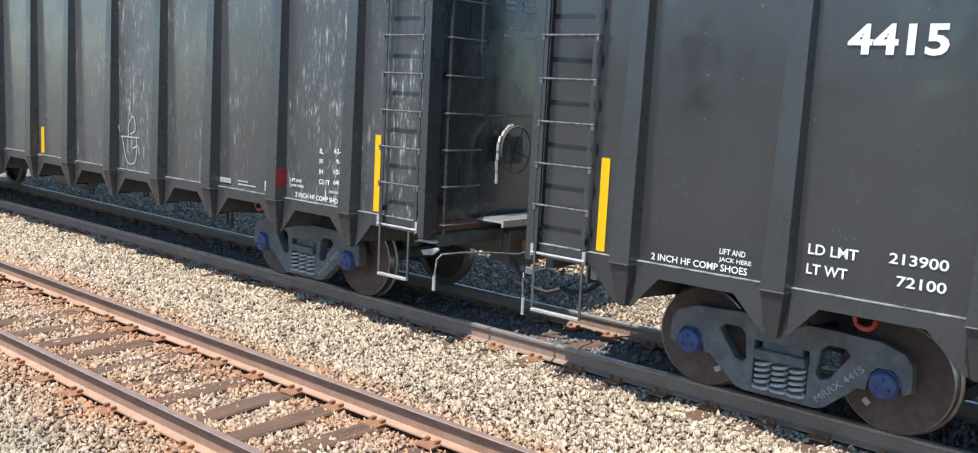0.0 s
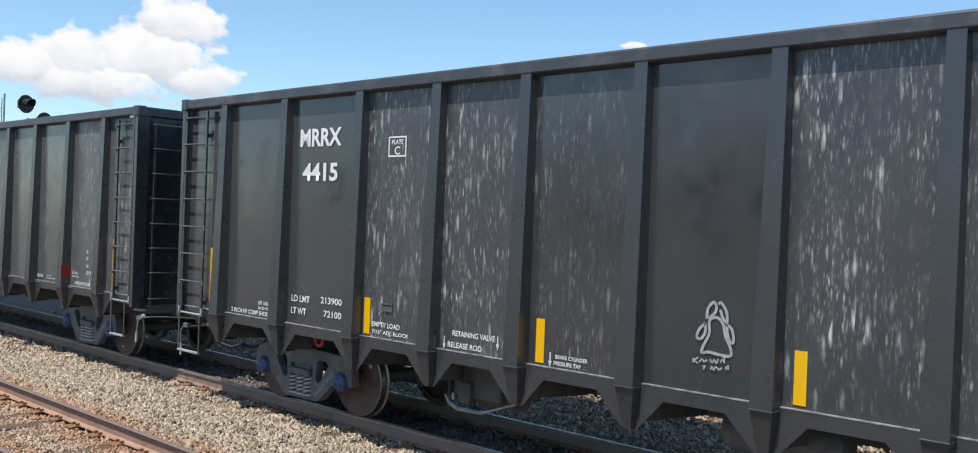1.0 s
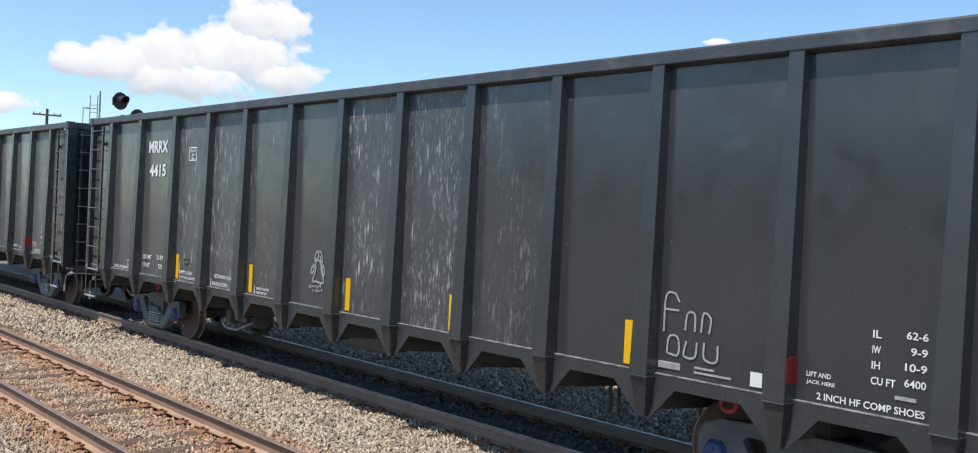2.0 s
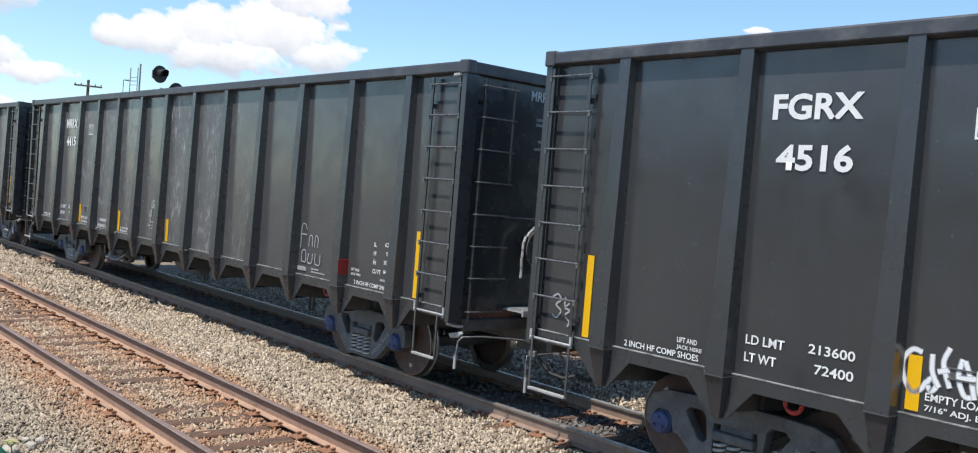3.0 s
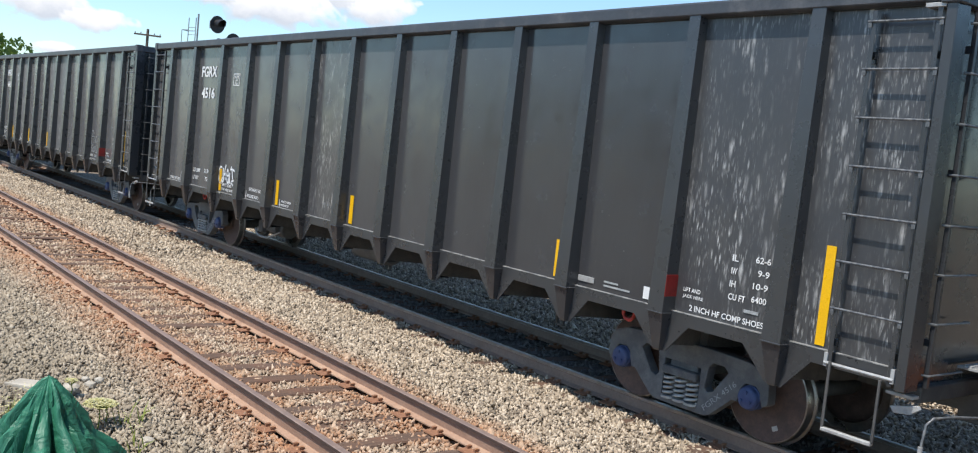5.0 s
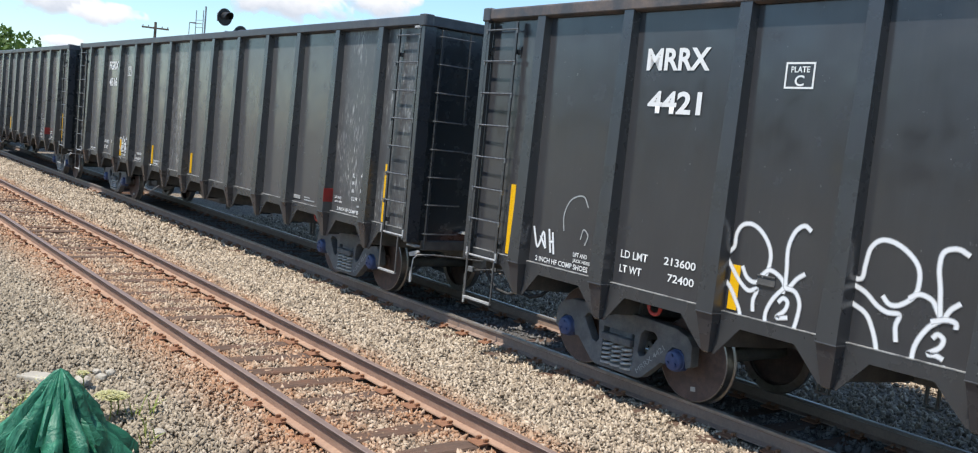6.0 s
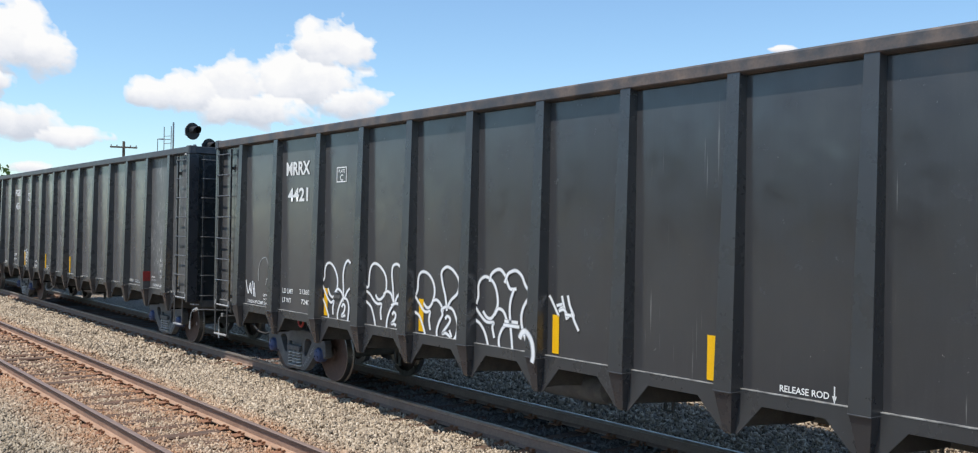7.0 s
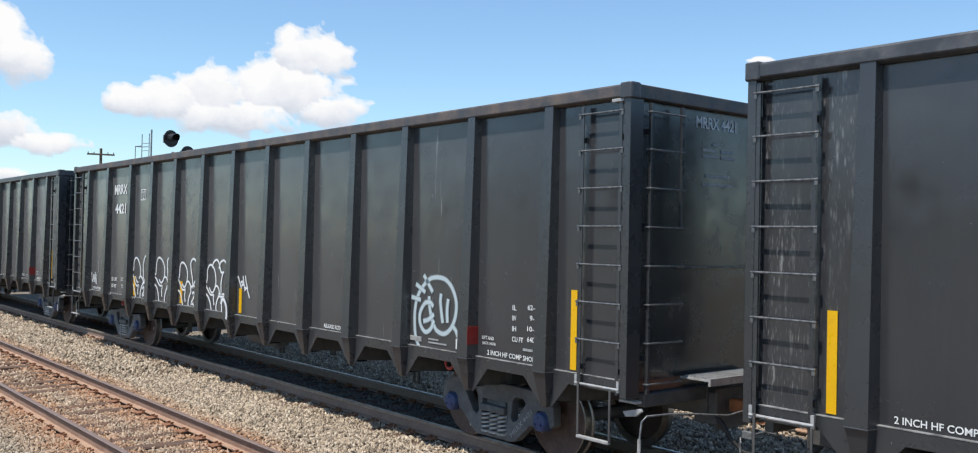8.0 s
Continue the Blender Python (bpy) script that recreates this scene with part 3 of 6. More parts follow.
def panel_mesh(x0, x1, mat, seed):
    """A side sheet between two posts, very slightly dished, as pressed sheet is."""
    rnd = random.Random(seed)
    nx, nz = 5, 9
    amp = rnd.uniform(-0.004, 0.006)
    verts = []
    for layer, y in ((0, PANEL_Y), (1, PANEL_Y + 0.012)):
        for j in range(nz):
            for i in range(nx):
                u, v = i / (nx - 1), j / (nz - 1)
                d = amp * math.sin(math.pi * u) * math.sin(math.pi * v) + 0.002 * rnd.uniform(-1, 1) * math.sin(math.pi * u) * math.sin(math.pi * v)
                verts.append((x0 + (x1 - x0) * u, y + d, SILL + (TOP - SILL) * v))
    faces = []
    n = nx * nz
    for j in range(nz - 1):
        for i in range(nx - 1):
            a = j * nx + i
            faces.append((a, a + 1, a + nx + 1, a + nx))
            faces.append((n + a, n + a + nx, n + a + nx + 1, n + a + 1))
    s = Shape().add(verts, faces)
    return mesh("side_panel", s, mat, smooth=60)


def chord_meshes():
    """Top chord: a box rail with a small lip, and the cap at each corner."""
    out = [(CHORD_Y, TOP + 0.02), (CHORD_Y, TOP + 0.138), (CHORD_Y + 0.014, TOP + 0.152), (PANEL_Y + 0.05, TOP + 0.152), (PANEL_Y + 0.05, TOP), (PANEL_Y - 0.05, TOP)]
    side = Shape().prism(out, 0.13, LENGTH - 0.13, "x")
    end = Shape().box(0.0, 0.17, PANEL_Y + 0.04, -PANEL_Y - 0.04, TOP + 0.01, TOP + 0.155)
    corner = Shape().prism([(-0.01, CHORD_Y - 0.015), (0.135, CHORD_Y - 0.015), (0.135, CHORD_Y + 0.16), (-0.01, CHORD_Y + 0.16), (-0.03, CHORD_Y + 0.12), (-0.03, CHORD_Y + 0.01)], TOP - 0.005, TOP + 0.165, "z")
    return side, end, corner


def end_wall_mesh():
    s = Shape()
    s.box(0.10, 0.115, PANEL_Y + 0.01, -PANEL_Y - 0.01, 1.12, TOP + 0.01)
    return mesh("end_wall", s, PAINT_END)


def post_mesh():
    s = Shape().prism([(0.0, CHORD_Y + 0.01), (0.09, CHORD_Y + 0.01), (0.09, PANEL_Y), (0.12, PANEL_Y), (0.12, PANEL_Y + 0.11), (0.0, PANEL_Y + 0.11)], 1.10, TOP, "z")
    return mesh("corner_post", s, PAINT_RIB, 0.006)


RUNGS = [1.23, 1.66, 2.068, 2.475, 2.887, 3.299, 3.708, 4.106]


def build_ladder(parent, x0, x1, at):
    """Ladder on the side sheet: two stiles on brackets, eight rungs."""
    st = once("stile", lambda: mesh("stile", Shape().prism([(-0.022, -0.05), (0.022, -0.05), (0.022, -0.042), (-0.012, -0.042), (-0.012, 0.0), (-0.022, 0.0)], 1.12, 4.20, "z"), PAINT_RIB, 0.003))
    y = PANEL_Y - 0.045
    ladder = part("ladder", st, parent, "black steel side ladder with bare rungs", at @ pose(x0, y, 0))
    part("stile", st, ladder, at=pose(x1 - x0, 0, 0))
    w = x1 - x0
    rung = once(("rung", round(w, 3)), lambda: mesh("rung", Shape().rod([(-0.05, -0.055, 0), (w + 0.05, -0.055, 0)], 0.011, 8).box(-0.045, -0.012, -0.06, -0.035, -0.05, 0.014).box(w + 0.012, w + 0.045, -0.06, -0.035, -0.05, 0.014), RUNG, smooth=40))
    for z in RUNGS[1:]:
        part("rung", rung, ladder, at=pose(0, 0, z))
    foot = once(("foot_rung", round(w, 3)), lambda: mesh("rung", Shape().rod([(-0.04, -0.055, 0), (w + 0.04, -0.055, 0)], 0.015, 8).box(-0.045, -0.012, -0.06, -0.035, -0.03, 0.09).box(w + 0.012, w + 0.045, -0.06, -0.035, -0.03, 0.09), PALE, smooth=40))
    part("rung", foot, ladder, "bare bright lowest rung", pose(0, 0, RUNGS[0] - 0.05))
    br = once("bracket", lambda: mesh("bracket", Shape().box(-0.018, 0.018, 0.0, 0.045, -0.03, 0.03).box(-0.03, 0.03, 0.035, 0.045, -0.07, 0.07), PAINT_RIB))
    for x in (0, w):
        for z in (1.36, 3.83):
            part("bracket", br, ladder, at=pose(x, 0, z))
    return ladder


def build_end_ladder(parent, at, y_long, y_short):
    """Ladder on the end wall: one full stile by the corner and a short one, with eight rungs."""
    st = once("end_stile", lambda: mesh("stile", Shape().prism([(-0.03, -0.02), (0.01, -0.02), (0.01, 0.02), (-0.03, 0.02)], 1.12, 4.2, "z"), PAINT_RIB, 0.003))
    short = once("end_stile_short", lambda: mesh("stile", Shape().prism([(-0.03, -0.02), (0.01, -0.02), (0.01, 0.02), (-0.03, 0.02)], 2.86, 4.2, "z"), PAINT_RIB, 0.003))
    ladder = part("ladder", st, parent, "black steel end ladder with bare rungs", at @ pose(0, y_long, 0))
    d = y_short - y_long
    part("stile", short, ladder, at=pose(0, d, 0))
    k = 1 if d > 0 else -1
    rung = once(("end_rung", k), lambda: mesh("rung", Shape().rod([(0.02, -0.04 * k, 0), (-0.035, -0.03 * k, 0), (-0.035, d + 0.03 * k, 0), (0.02, d + 0.04 * k, 0)], 0.010, 8), RUNG, smooth=40))
    for z in RUNGS:
        part("rung", rung, ladder, at=pose(0, 0, z))
    stay = once("end_stay", lambda: mesh("bracket", Shape().box(-0.01, 0.10, -0.02, 0.02, -0.03, 0.03), PAINT_RIB))
    for z in (1.5, 2.9, 3.9):
        part("bracket", stay, ladder, at=pose(0, 0, z))


def build_stirrup(parent, x0, x1, at):
    s = once(("stirrup", round(x1 - x0, 3)), lambda: mesh("stirrup", Shape().rod([(0.0, -0.02, 1.2), (0.0, -0.02, 0.63), (0.01, -0.02, 0.615), (x1 - x0 - 0.01, -0.02, 0.615), (x1 - x0, -0.02, 0.63), (x1 - x0, -0.02, 1.16)], 0.014, 8), UNDER, smooth=50))
    part("stirrup", s, parent, "dark steel stirrup step", at @ pose(x0, PANEL_Y - 0.10, 0))
    tread = once(("tread", round(x1 - x0, 3)), lambda: mesh("step", Shape().box(0.0, x1 - x0, -0.045, 0.005, 0.60, 0.63), PALE, 0.004))
    part("step", tread, parent, at=at @ pose(x0, PANEL_Y - 0.10, 0))


def side_frame_mesh():
    """Cast truck side frame: arched top, two windows, a spring nest, pedestals over the bearings. Middle at x = 0."""
    out = [(-1.03, 0.77), (-0.85, 0.83), (-0.45, 0.85), (0.45, 0.85), (0.85, 0.83), (1.03, 0.77), (1.10, 0.68), (1.11, 0.46), (1.04, 0.42), (1.00, 0.56), (0.95, 0.61), (0.83, 0.61), (0.78, 0.56), (0.745, 0.40), (0.68, 0.40), (0.42, 0.17), (0.34, 0.14), (-0.34, 0.14), (-0.42, 0.17), (-0.68, 0.40), (-0.745, 0.40), (-0.78, 0.56), (-0.83, 0.61), (-0.95, 0.61), (-1.00, 0.56), (-1.04, 0.42), (-1.11, 0.46), (-1.10, 0.68)]
    holes = [[(-0.60, 0.66), (-0.55, 0.71), (-0.40, 0.71), (-0.35, 0.66), (-0.32, 0.44), (-0.36, 0.40), (-0.43, 0.42)], [(0.35, 0.66), (0.40, 0.71), (0.55, 0.71), (0.60, 0.66), (0.43, 0.42), (0.36, 0.40), (0.32, 0.44)], [(-0.25, 0.62), (0.25, 0.62), (0.25, 0.22), (-0.25, 0.22)]]
    bm = bmesh.new()
    loops = []
    for ring in [out] + holes:
        vs = [bm.verts.new((x, -0.055, z)) for x, z in ring]
        loops += [bm.edges.new((vs[i], vs[(i + 1) % len(vs)])) for i in range(len(vs))]
    bmesh.ops.triangle_fill(bm, use_beauty=True, use_dissolve=False, edges=loops)
    got = bmesh.ops.extrude_face_region(bm, geom=list(bm.faces))
    for v in got["geom"]:
        if isinstance(v, bmesh.types.BMVert):
            v.co.y += 0.13
    bmesh.ops.recalc_face_normals(bm, faces=bm.faces)
    edges = [e for e in bm.edges if len(e.link_faces) == 2 and e.calc_face_angle(0) > radians(50)]
    bmesh.ops.bevel(bm, geom=edges, offset=0.014, segments=2, profile=0.6, affect="EDGES", clamp_overlap=True)
    me = bpy.data.meshes.new("side_frame")
    bm.to_mesh(me)
    bm.free()
    me.materials.append(TRUCK)
    return me


def spring_mesh():
    s = Shape()
    pts = []
    turns, n = 4.6, 14
    for i in range(int(turns * n) + 1):
        a = 2 * math.pi * i / n
        pts.append((0.062 * math.cos(a), 0.062 * math.sin(a), 0.225 + 0.245 * i / (turns * n)))
    s.rod(pts, 0.017, 7)
    s.lathe([(0.085, 0.20), (0.085, 0.225)], 18, "z")
    return mesh("spring", s, SPRING, smooth=60)


def cap_mesh():
    s = Shape().lathe([(0.03, -0.112), (0.088, -0.108), (0.108, -0.098), (0.116, -0.08), (0.118, -0.05), (0.126, -0.045), (0.126, 0.05), (0.10, 0.06)], 28, "y")
    for k in range(3):
        a = radians(90 + 120 * k)
        s.lathe([(0.016, -0.124), (0.018, -0.10)], 6, "y", (0.06 * math.cos(a), 0, 0.06 * math.sin(a)))
    return mesh("bearing_cap", s, BLUE, smooth=40)


def wheel_meshes():
    """A wheel with its dished plate, and its bright tread; the face looks to -y."""
    w = Shape().lathe([(0.07, -0.105), (0.115, -0.10), (0.13, -0.06), (0.20, -0.03), (0.30, -0.018), (0.395, -0.03), (0.41, -0.062), (0.465, -0.066)], 56, "y")
    t = Shape().lathe([(0.465, -0.067), (0.4785, -0.062), (0.483, 0.02), (0.487, 0.034), (0.511, 0.045), (0.513, 0.058), (0.503, 0.068), (0.41, 0.07)], 56, "y", caps=False)
    mark = Shape().box(-0.03, 0.035, -0.072, -0.028, 0.31, 0.36)
    return mesh("wheel", w, WHEEL, smooth=45), mesh("tread", t, TREAD, smooth=30), mesh("chalk_mark", mark, PALE)


def build_truck(parent, x, car_name):
    truck = part("truck", once("bolster", lambda: mesh("bolster", Shape().box(-0.19, 0.19, -1.07, 1.07, 0.52, 0.74).box(-0.24, 0.24, -1.15, -0.99, 0.47, 0.56).box(-0.24, 0.24, 0.99, 1.15, 0.47, 0.56).box(-0.35, 0.35, -0.28, 0.28, 0.62, 0.84), TRUCK, 0.012)), parent, "grey cast-steel truck with coil springs", pose(x, 0, TRAIN_Z - CAR_Z))
    frame_me, spring_me, cap_me = once("side_frame", side_frame_mesh), once("spring", spring_mesh), once("cap", cap_mesh)
    half = (AXLES[1] - AXLES[0]) / 2
    for flip in (0, 180):
        turn = pose(0, 0, 0, 0, 0, flip)
        part("side_frame", frame_me, truck, at=turn @ pose(0, -1.04, 0))
        for dx in (-0.16, 0.0, 0.16):
            part("spring", spring_me, truck, "worn bright coil spring", turn @ pose(dx, -1.07, 0))
        for dx in (-half, half):
            part("bearing_cap", cap_me, truck, "blue painted roller bearing cap", turn @ pose(dx, -1.045, R_WHEEL))
    if car_name.strip():
        body = once(("frame_text", car_name), lambda: text_mesh(car_name, 0.06, GREYTEXT, 0.52))
        part("stencil", body, truck, "painted car number", pose(0.36, -1.102, 0.20, 0, -44, 0))


def build_wheelsets(car):
    """Four axles that roll."""
    wheel, tread, mark = once("wheel", wheel_meshes)
    axle = once("axle", lambda: mesh("axle", Shape().lathe([(0.075, -1.09), (0.075, -0.8), (0.095, -0.7), (0.082, 0.0), (0.095, 0.7), (0.075, 0.8), (0.075, 1.09)], 20, "y"), UNDER, smooth=40))
    sets = []
    for i, x in enumerate(AXLES):
        ws = part("wheelset", axle, car, at=pose(x, 0, R_WHEEL + TRAIN_Z - CAR_Z))
        for flip in (0, 180):
            turn = pose(0, 0, 0, 0, 0, flip)
            part("wheel", wheel, ws, "rust-brown wheel with a bright rim", turn @ pose(0, -0.745, 0, 0, 40 * i, 0))
            part("tread", tread, ws, at=turn @ pose(0, -0.745, 0))
            part("chalk_mark", mark, ws, at=turn @ pose(0, -0.745, 0, 0, 150 + 70 * i, 0))
        sets.append((ws, x))
    return sets


def underframe_mesh():
    s = Shape()
    s.box(0.0, LENGTH, -0.26, 0.26, 0.80, 1.12)
    s.box(0.12, LENGTH - 0.12, PANEL_Y + 0.02, -PANEL_Y - 0.02, 1.13, 1.16)
    for x in RIBS:
        s.prism([(PANEL_Y + 0.02, 1.13), (PANEL_Y + 0.02, 0.90), (-0.5, 0.82), (0.5, 0.82), (-PANEL_Y - 0.02, 0.90), (-PANEL_Y - 0.02, 1.13)], x - 0.05, x + 0.05, "x")
    for x in (2.53, 16.605):
        s.box(x - 0.22, x + 0.22, -1.0, 1.0, 0.86, 1.13)
    for y in (-0.75, 0.75):
        s.box(0.2, LENGTH - 0.2, y - 0.05, y + 0.05, 1.0, 1.13)
    return mesh("underframe", s, UNDER)


def coupler_mesh():
    """Coupler at the left end: shank and knuckle, reaching to -x."""
    s = Shape()
    s.box(-0.50, 0.20, -0.075, 0.075, 0.76, 0.90)
    s.prism([(-0.74, -0.06), (-0.70, -0.16), (-0.52, -0.17), (-0.44, -0.08), (-0.44, 0.15), (-0.56, 0.17), (-0.60, 0.08), (-0.68, 0.06)], 0.70, 0.96, "z")
    s.prism([(-0.74, 0.04), (-0.66, 0.02), (-0.62, 0.10), (-0.66, 0.18), (-0.76, 0.16)], 0.72, 0.94, "z")
    s.box(-0.58, -0.50, -0.13, -0.06, 0.94, 1.02)
    return mesh("coupler", s, COUPLER, 0.015, segments=2)


def build_end(car, at, with_wheel, with_platform):
    """What hangs on one end: coupler, draft box, cut lever, air hose, platform, hand brake."""
    part("draft_box", once("draft_box", lambda: mesh("draft_box", Shape().box(-0.14, 0.2, -0.24, 0.24, 0.70, 1.06).box(-0.16, -0.13, -0.30, 0.30, 0.66, 1.12).box(0.02, 0.12, -1.30, 1.30, 0.98, 1.12), UNDER, 0.01)), car, at=at)
    part("coupler", once("coupler", coupler_mesh), car, "rust-orange cast coupler", at @ pose(-0.06, 0, 0.09))
    rod = once("cut_lever", lambda: mesh("cut_lever", Shape().rod([(-0.12, -1.45, 0.62), (-0.14, -1.45, 0.86), (-0.16, -1.41, 0.90), (-0.20, -0.9, 0.90), (-0.34, -0.45, 0.84), (-0.36, -0.2, 0.80), (-0.52, -0.08, 0.92)], 0.013, 7), RUNG, smooth=60))
    part("cut_lever", rod, car, "bare steel uncoupling lever", at)
    part("lever_grip", once("lever_grip", lambda: mesh("lever_grip", Shape().rod([(-0.12, -1.45, 0.48), (-0.12, -1.45, 0.66)], 0.018, 8), PALE, smooth=60)), car, at=at)
    if with_platform:
        near = once("near_lever", lambda: mesh("cut_lever", Shape().rod([(-0.20, 1.62, 0.68), (-0.21, 1.60, 0.90), (-0.24, 1.56, 0.955), (-0.30, 1.3, 0.96), (-0.36, 0.9, 0.93), (-0.42, 0.45, 0.88), (-0.52, 0.08, 0.95)], 0.012, 7), RUNG, smooth=60))
        part("cut_lever", near, car, "bare steel uncoupling lever", at)
        part("lever_grip", once("near_grip", lambda: mesh("lever_grip", Shape().rod([(-0.20, 1.62, 0.56), (-0.20, 1.62, 0.72)], 0.020, 8), PALE, smooth=60)), car, at=at)
        part("lever_bracket", once("near_bracket", lambda: mesh("lever_bracket", Shape().prism([(0.20, 0.93), (-0.04, 0.99), (-0.06, 0.96), (0.02, 0.90), (0.16, 0.88)], 1.40, 1.44, "y").box(0.0, 0.24, 1.36, 1.46, 1.03, 1.06), PALE, 0.004)), car, "bare steel lever bracket", at)
    hose = once("hose", lambda: mesh("air_hose", Shape().rod([(-0.15, 0.30, 0.82), (-0.25, 0.30, 0.74), (-0.33, 0.26, 0.58), (-0.45, 0.20, 0.46), (-0.62, 0.12, 0.42), (-0.75, 0.04, 0.47)], 0.026, 8), HOSE, smooth=60))
    part("air_hose", hose, car, "black rubber air hose", at)
    hb = once("hanger", lambda: mesh("lever_bracket", Shape().box(-0.16, -0.05, -0.02, 0.02, 0.90, 0.97), RUNG, 0.004))
    part("lever_bracket", hb, car, at=at @ pose(0, -1.38, 0))
    part("lever_bracket", hb, car, at=at @ pose(0, -0.98, 0))
    if with_platform:
        grate = Shape().box(-0.34, 0.05, -0.53, 0.68, 1.245, 1.265).box(-0.36, -0.33, -0.53, 0.68, 1.20, 1.28)
        platform = part("platform", once("platform", lambda: mesh("platform", grate, PALE)), car, "pale steel brake platform", at)
        slat = once("platform_slat", lambda: mesh("slat", Shape().box(-0.32, -0.30, -0.52, 0.67, 1.265, 1.283), PALE))
        for k in range(7):
            part("slat", slat, platform, at=pose(0.05 * k, 0, 0))
        part("grab_rail", once("grab", lambda: mesh("grab_rail", Shape().rod([(0.1, -0.56, 2.46), (0.02, -0.54, 2.46), (0.02, 0.68, 2.46), (0.1, 0.70, 2.46)], 0.011, 7), RUNG, smooth=60)), car, at=at)
    if with_wheel:
        ring = [(-0.06, 0.28 * math.cos(2 * math.pi * k / 24), 2.0 + 0.28 * math.sin(2 * math.pi * k / 24)) for k in range(24)]
        s = Shape().rod(ring, 0.014, 7, True)
        for k in range(4):
            a = math.pi * k / 2 + 0.4
            s.rod([(-0.06, 0, 2.0), (-0.06, 0.28 * math.cos(a), 2.0 + 0.28 * math.sin(a))], 0.012, 6)
        s.box(-0.05, 0.10, -0.13, 0.13, 1.84, 2.16)
        part("hand_brake", once("hand_brake", lambda: mesh("hand_brake", s, UNDER, 0.004)), car, "black hand brake wheel on its gear box", at @ pose(0, 0.15, 0.06))
        chain = Shape()
        for k in range(9):
            chain.rod([(-0.09, 0.28 + 0.05 * min(k, 5) + 0.012 * math.sin(2 * k), 2.36 - 0.0085 * k * k), (-0.10, 0.28 + 0.05 * min(k + 0.95, 5.2), 2.36 - 0.0085 * (k + 0.95) ** 2)], 0.018, 6)
        part("brake_chain", once("chain", lambda: mesh("brake_chain", chain, PALE)), car, "pale hanging brake chain", at)


def reflector(car, x, z0, z1, w=0.11):
    w = 0.095 if z1 - z0 > 0.6 else w
    me = once(("reflector", round(z1 - z0, 2), w), lambda: mesh("reflector", Shape().box(0, w, -0.005, 0.0, 0, z1 - z0), YELLOW))
    part("reflector", me, car, "yellow reflective strip", pose(x, PANEL_Y - 0.004, z0))


def stencil(car, body, x, z, height, width=None, mat=None, bold=None, y=PANEL_Y - 0.0075, name="stencil"):
    me = once(("text", body, height, width), lambda: text_mesh(body, height, mat or WHITE, width, (0.03 if height > 0.2 else 0.016) if bold is None else bold))
    return part(name, me, car, at=pose(x, y, z))


def bars(car, x, z, widths, height, gap, mat=None):
    """Lettering too small to read: plain bars."""
    s = Shape()
    for i, w in enumerate(widths):
        s.box(0, w, -0.003, 0.0, -i * gap, height - i * gap)
    part("small_print", mesh("small_print", s, mat or WHITE), car, at=pose(x, PANEL_Y - 0.005, z))


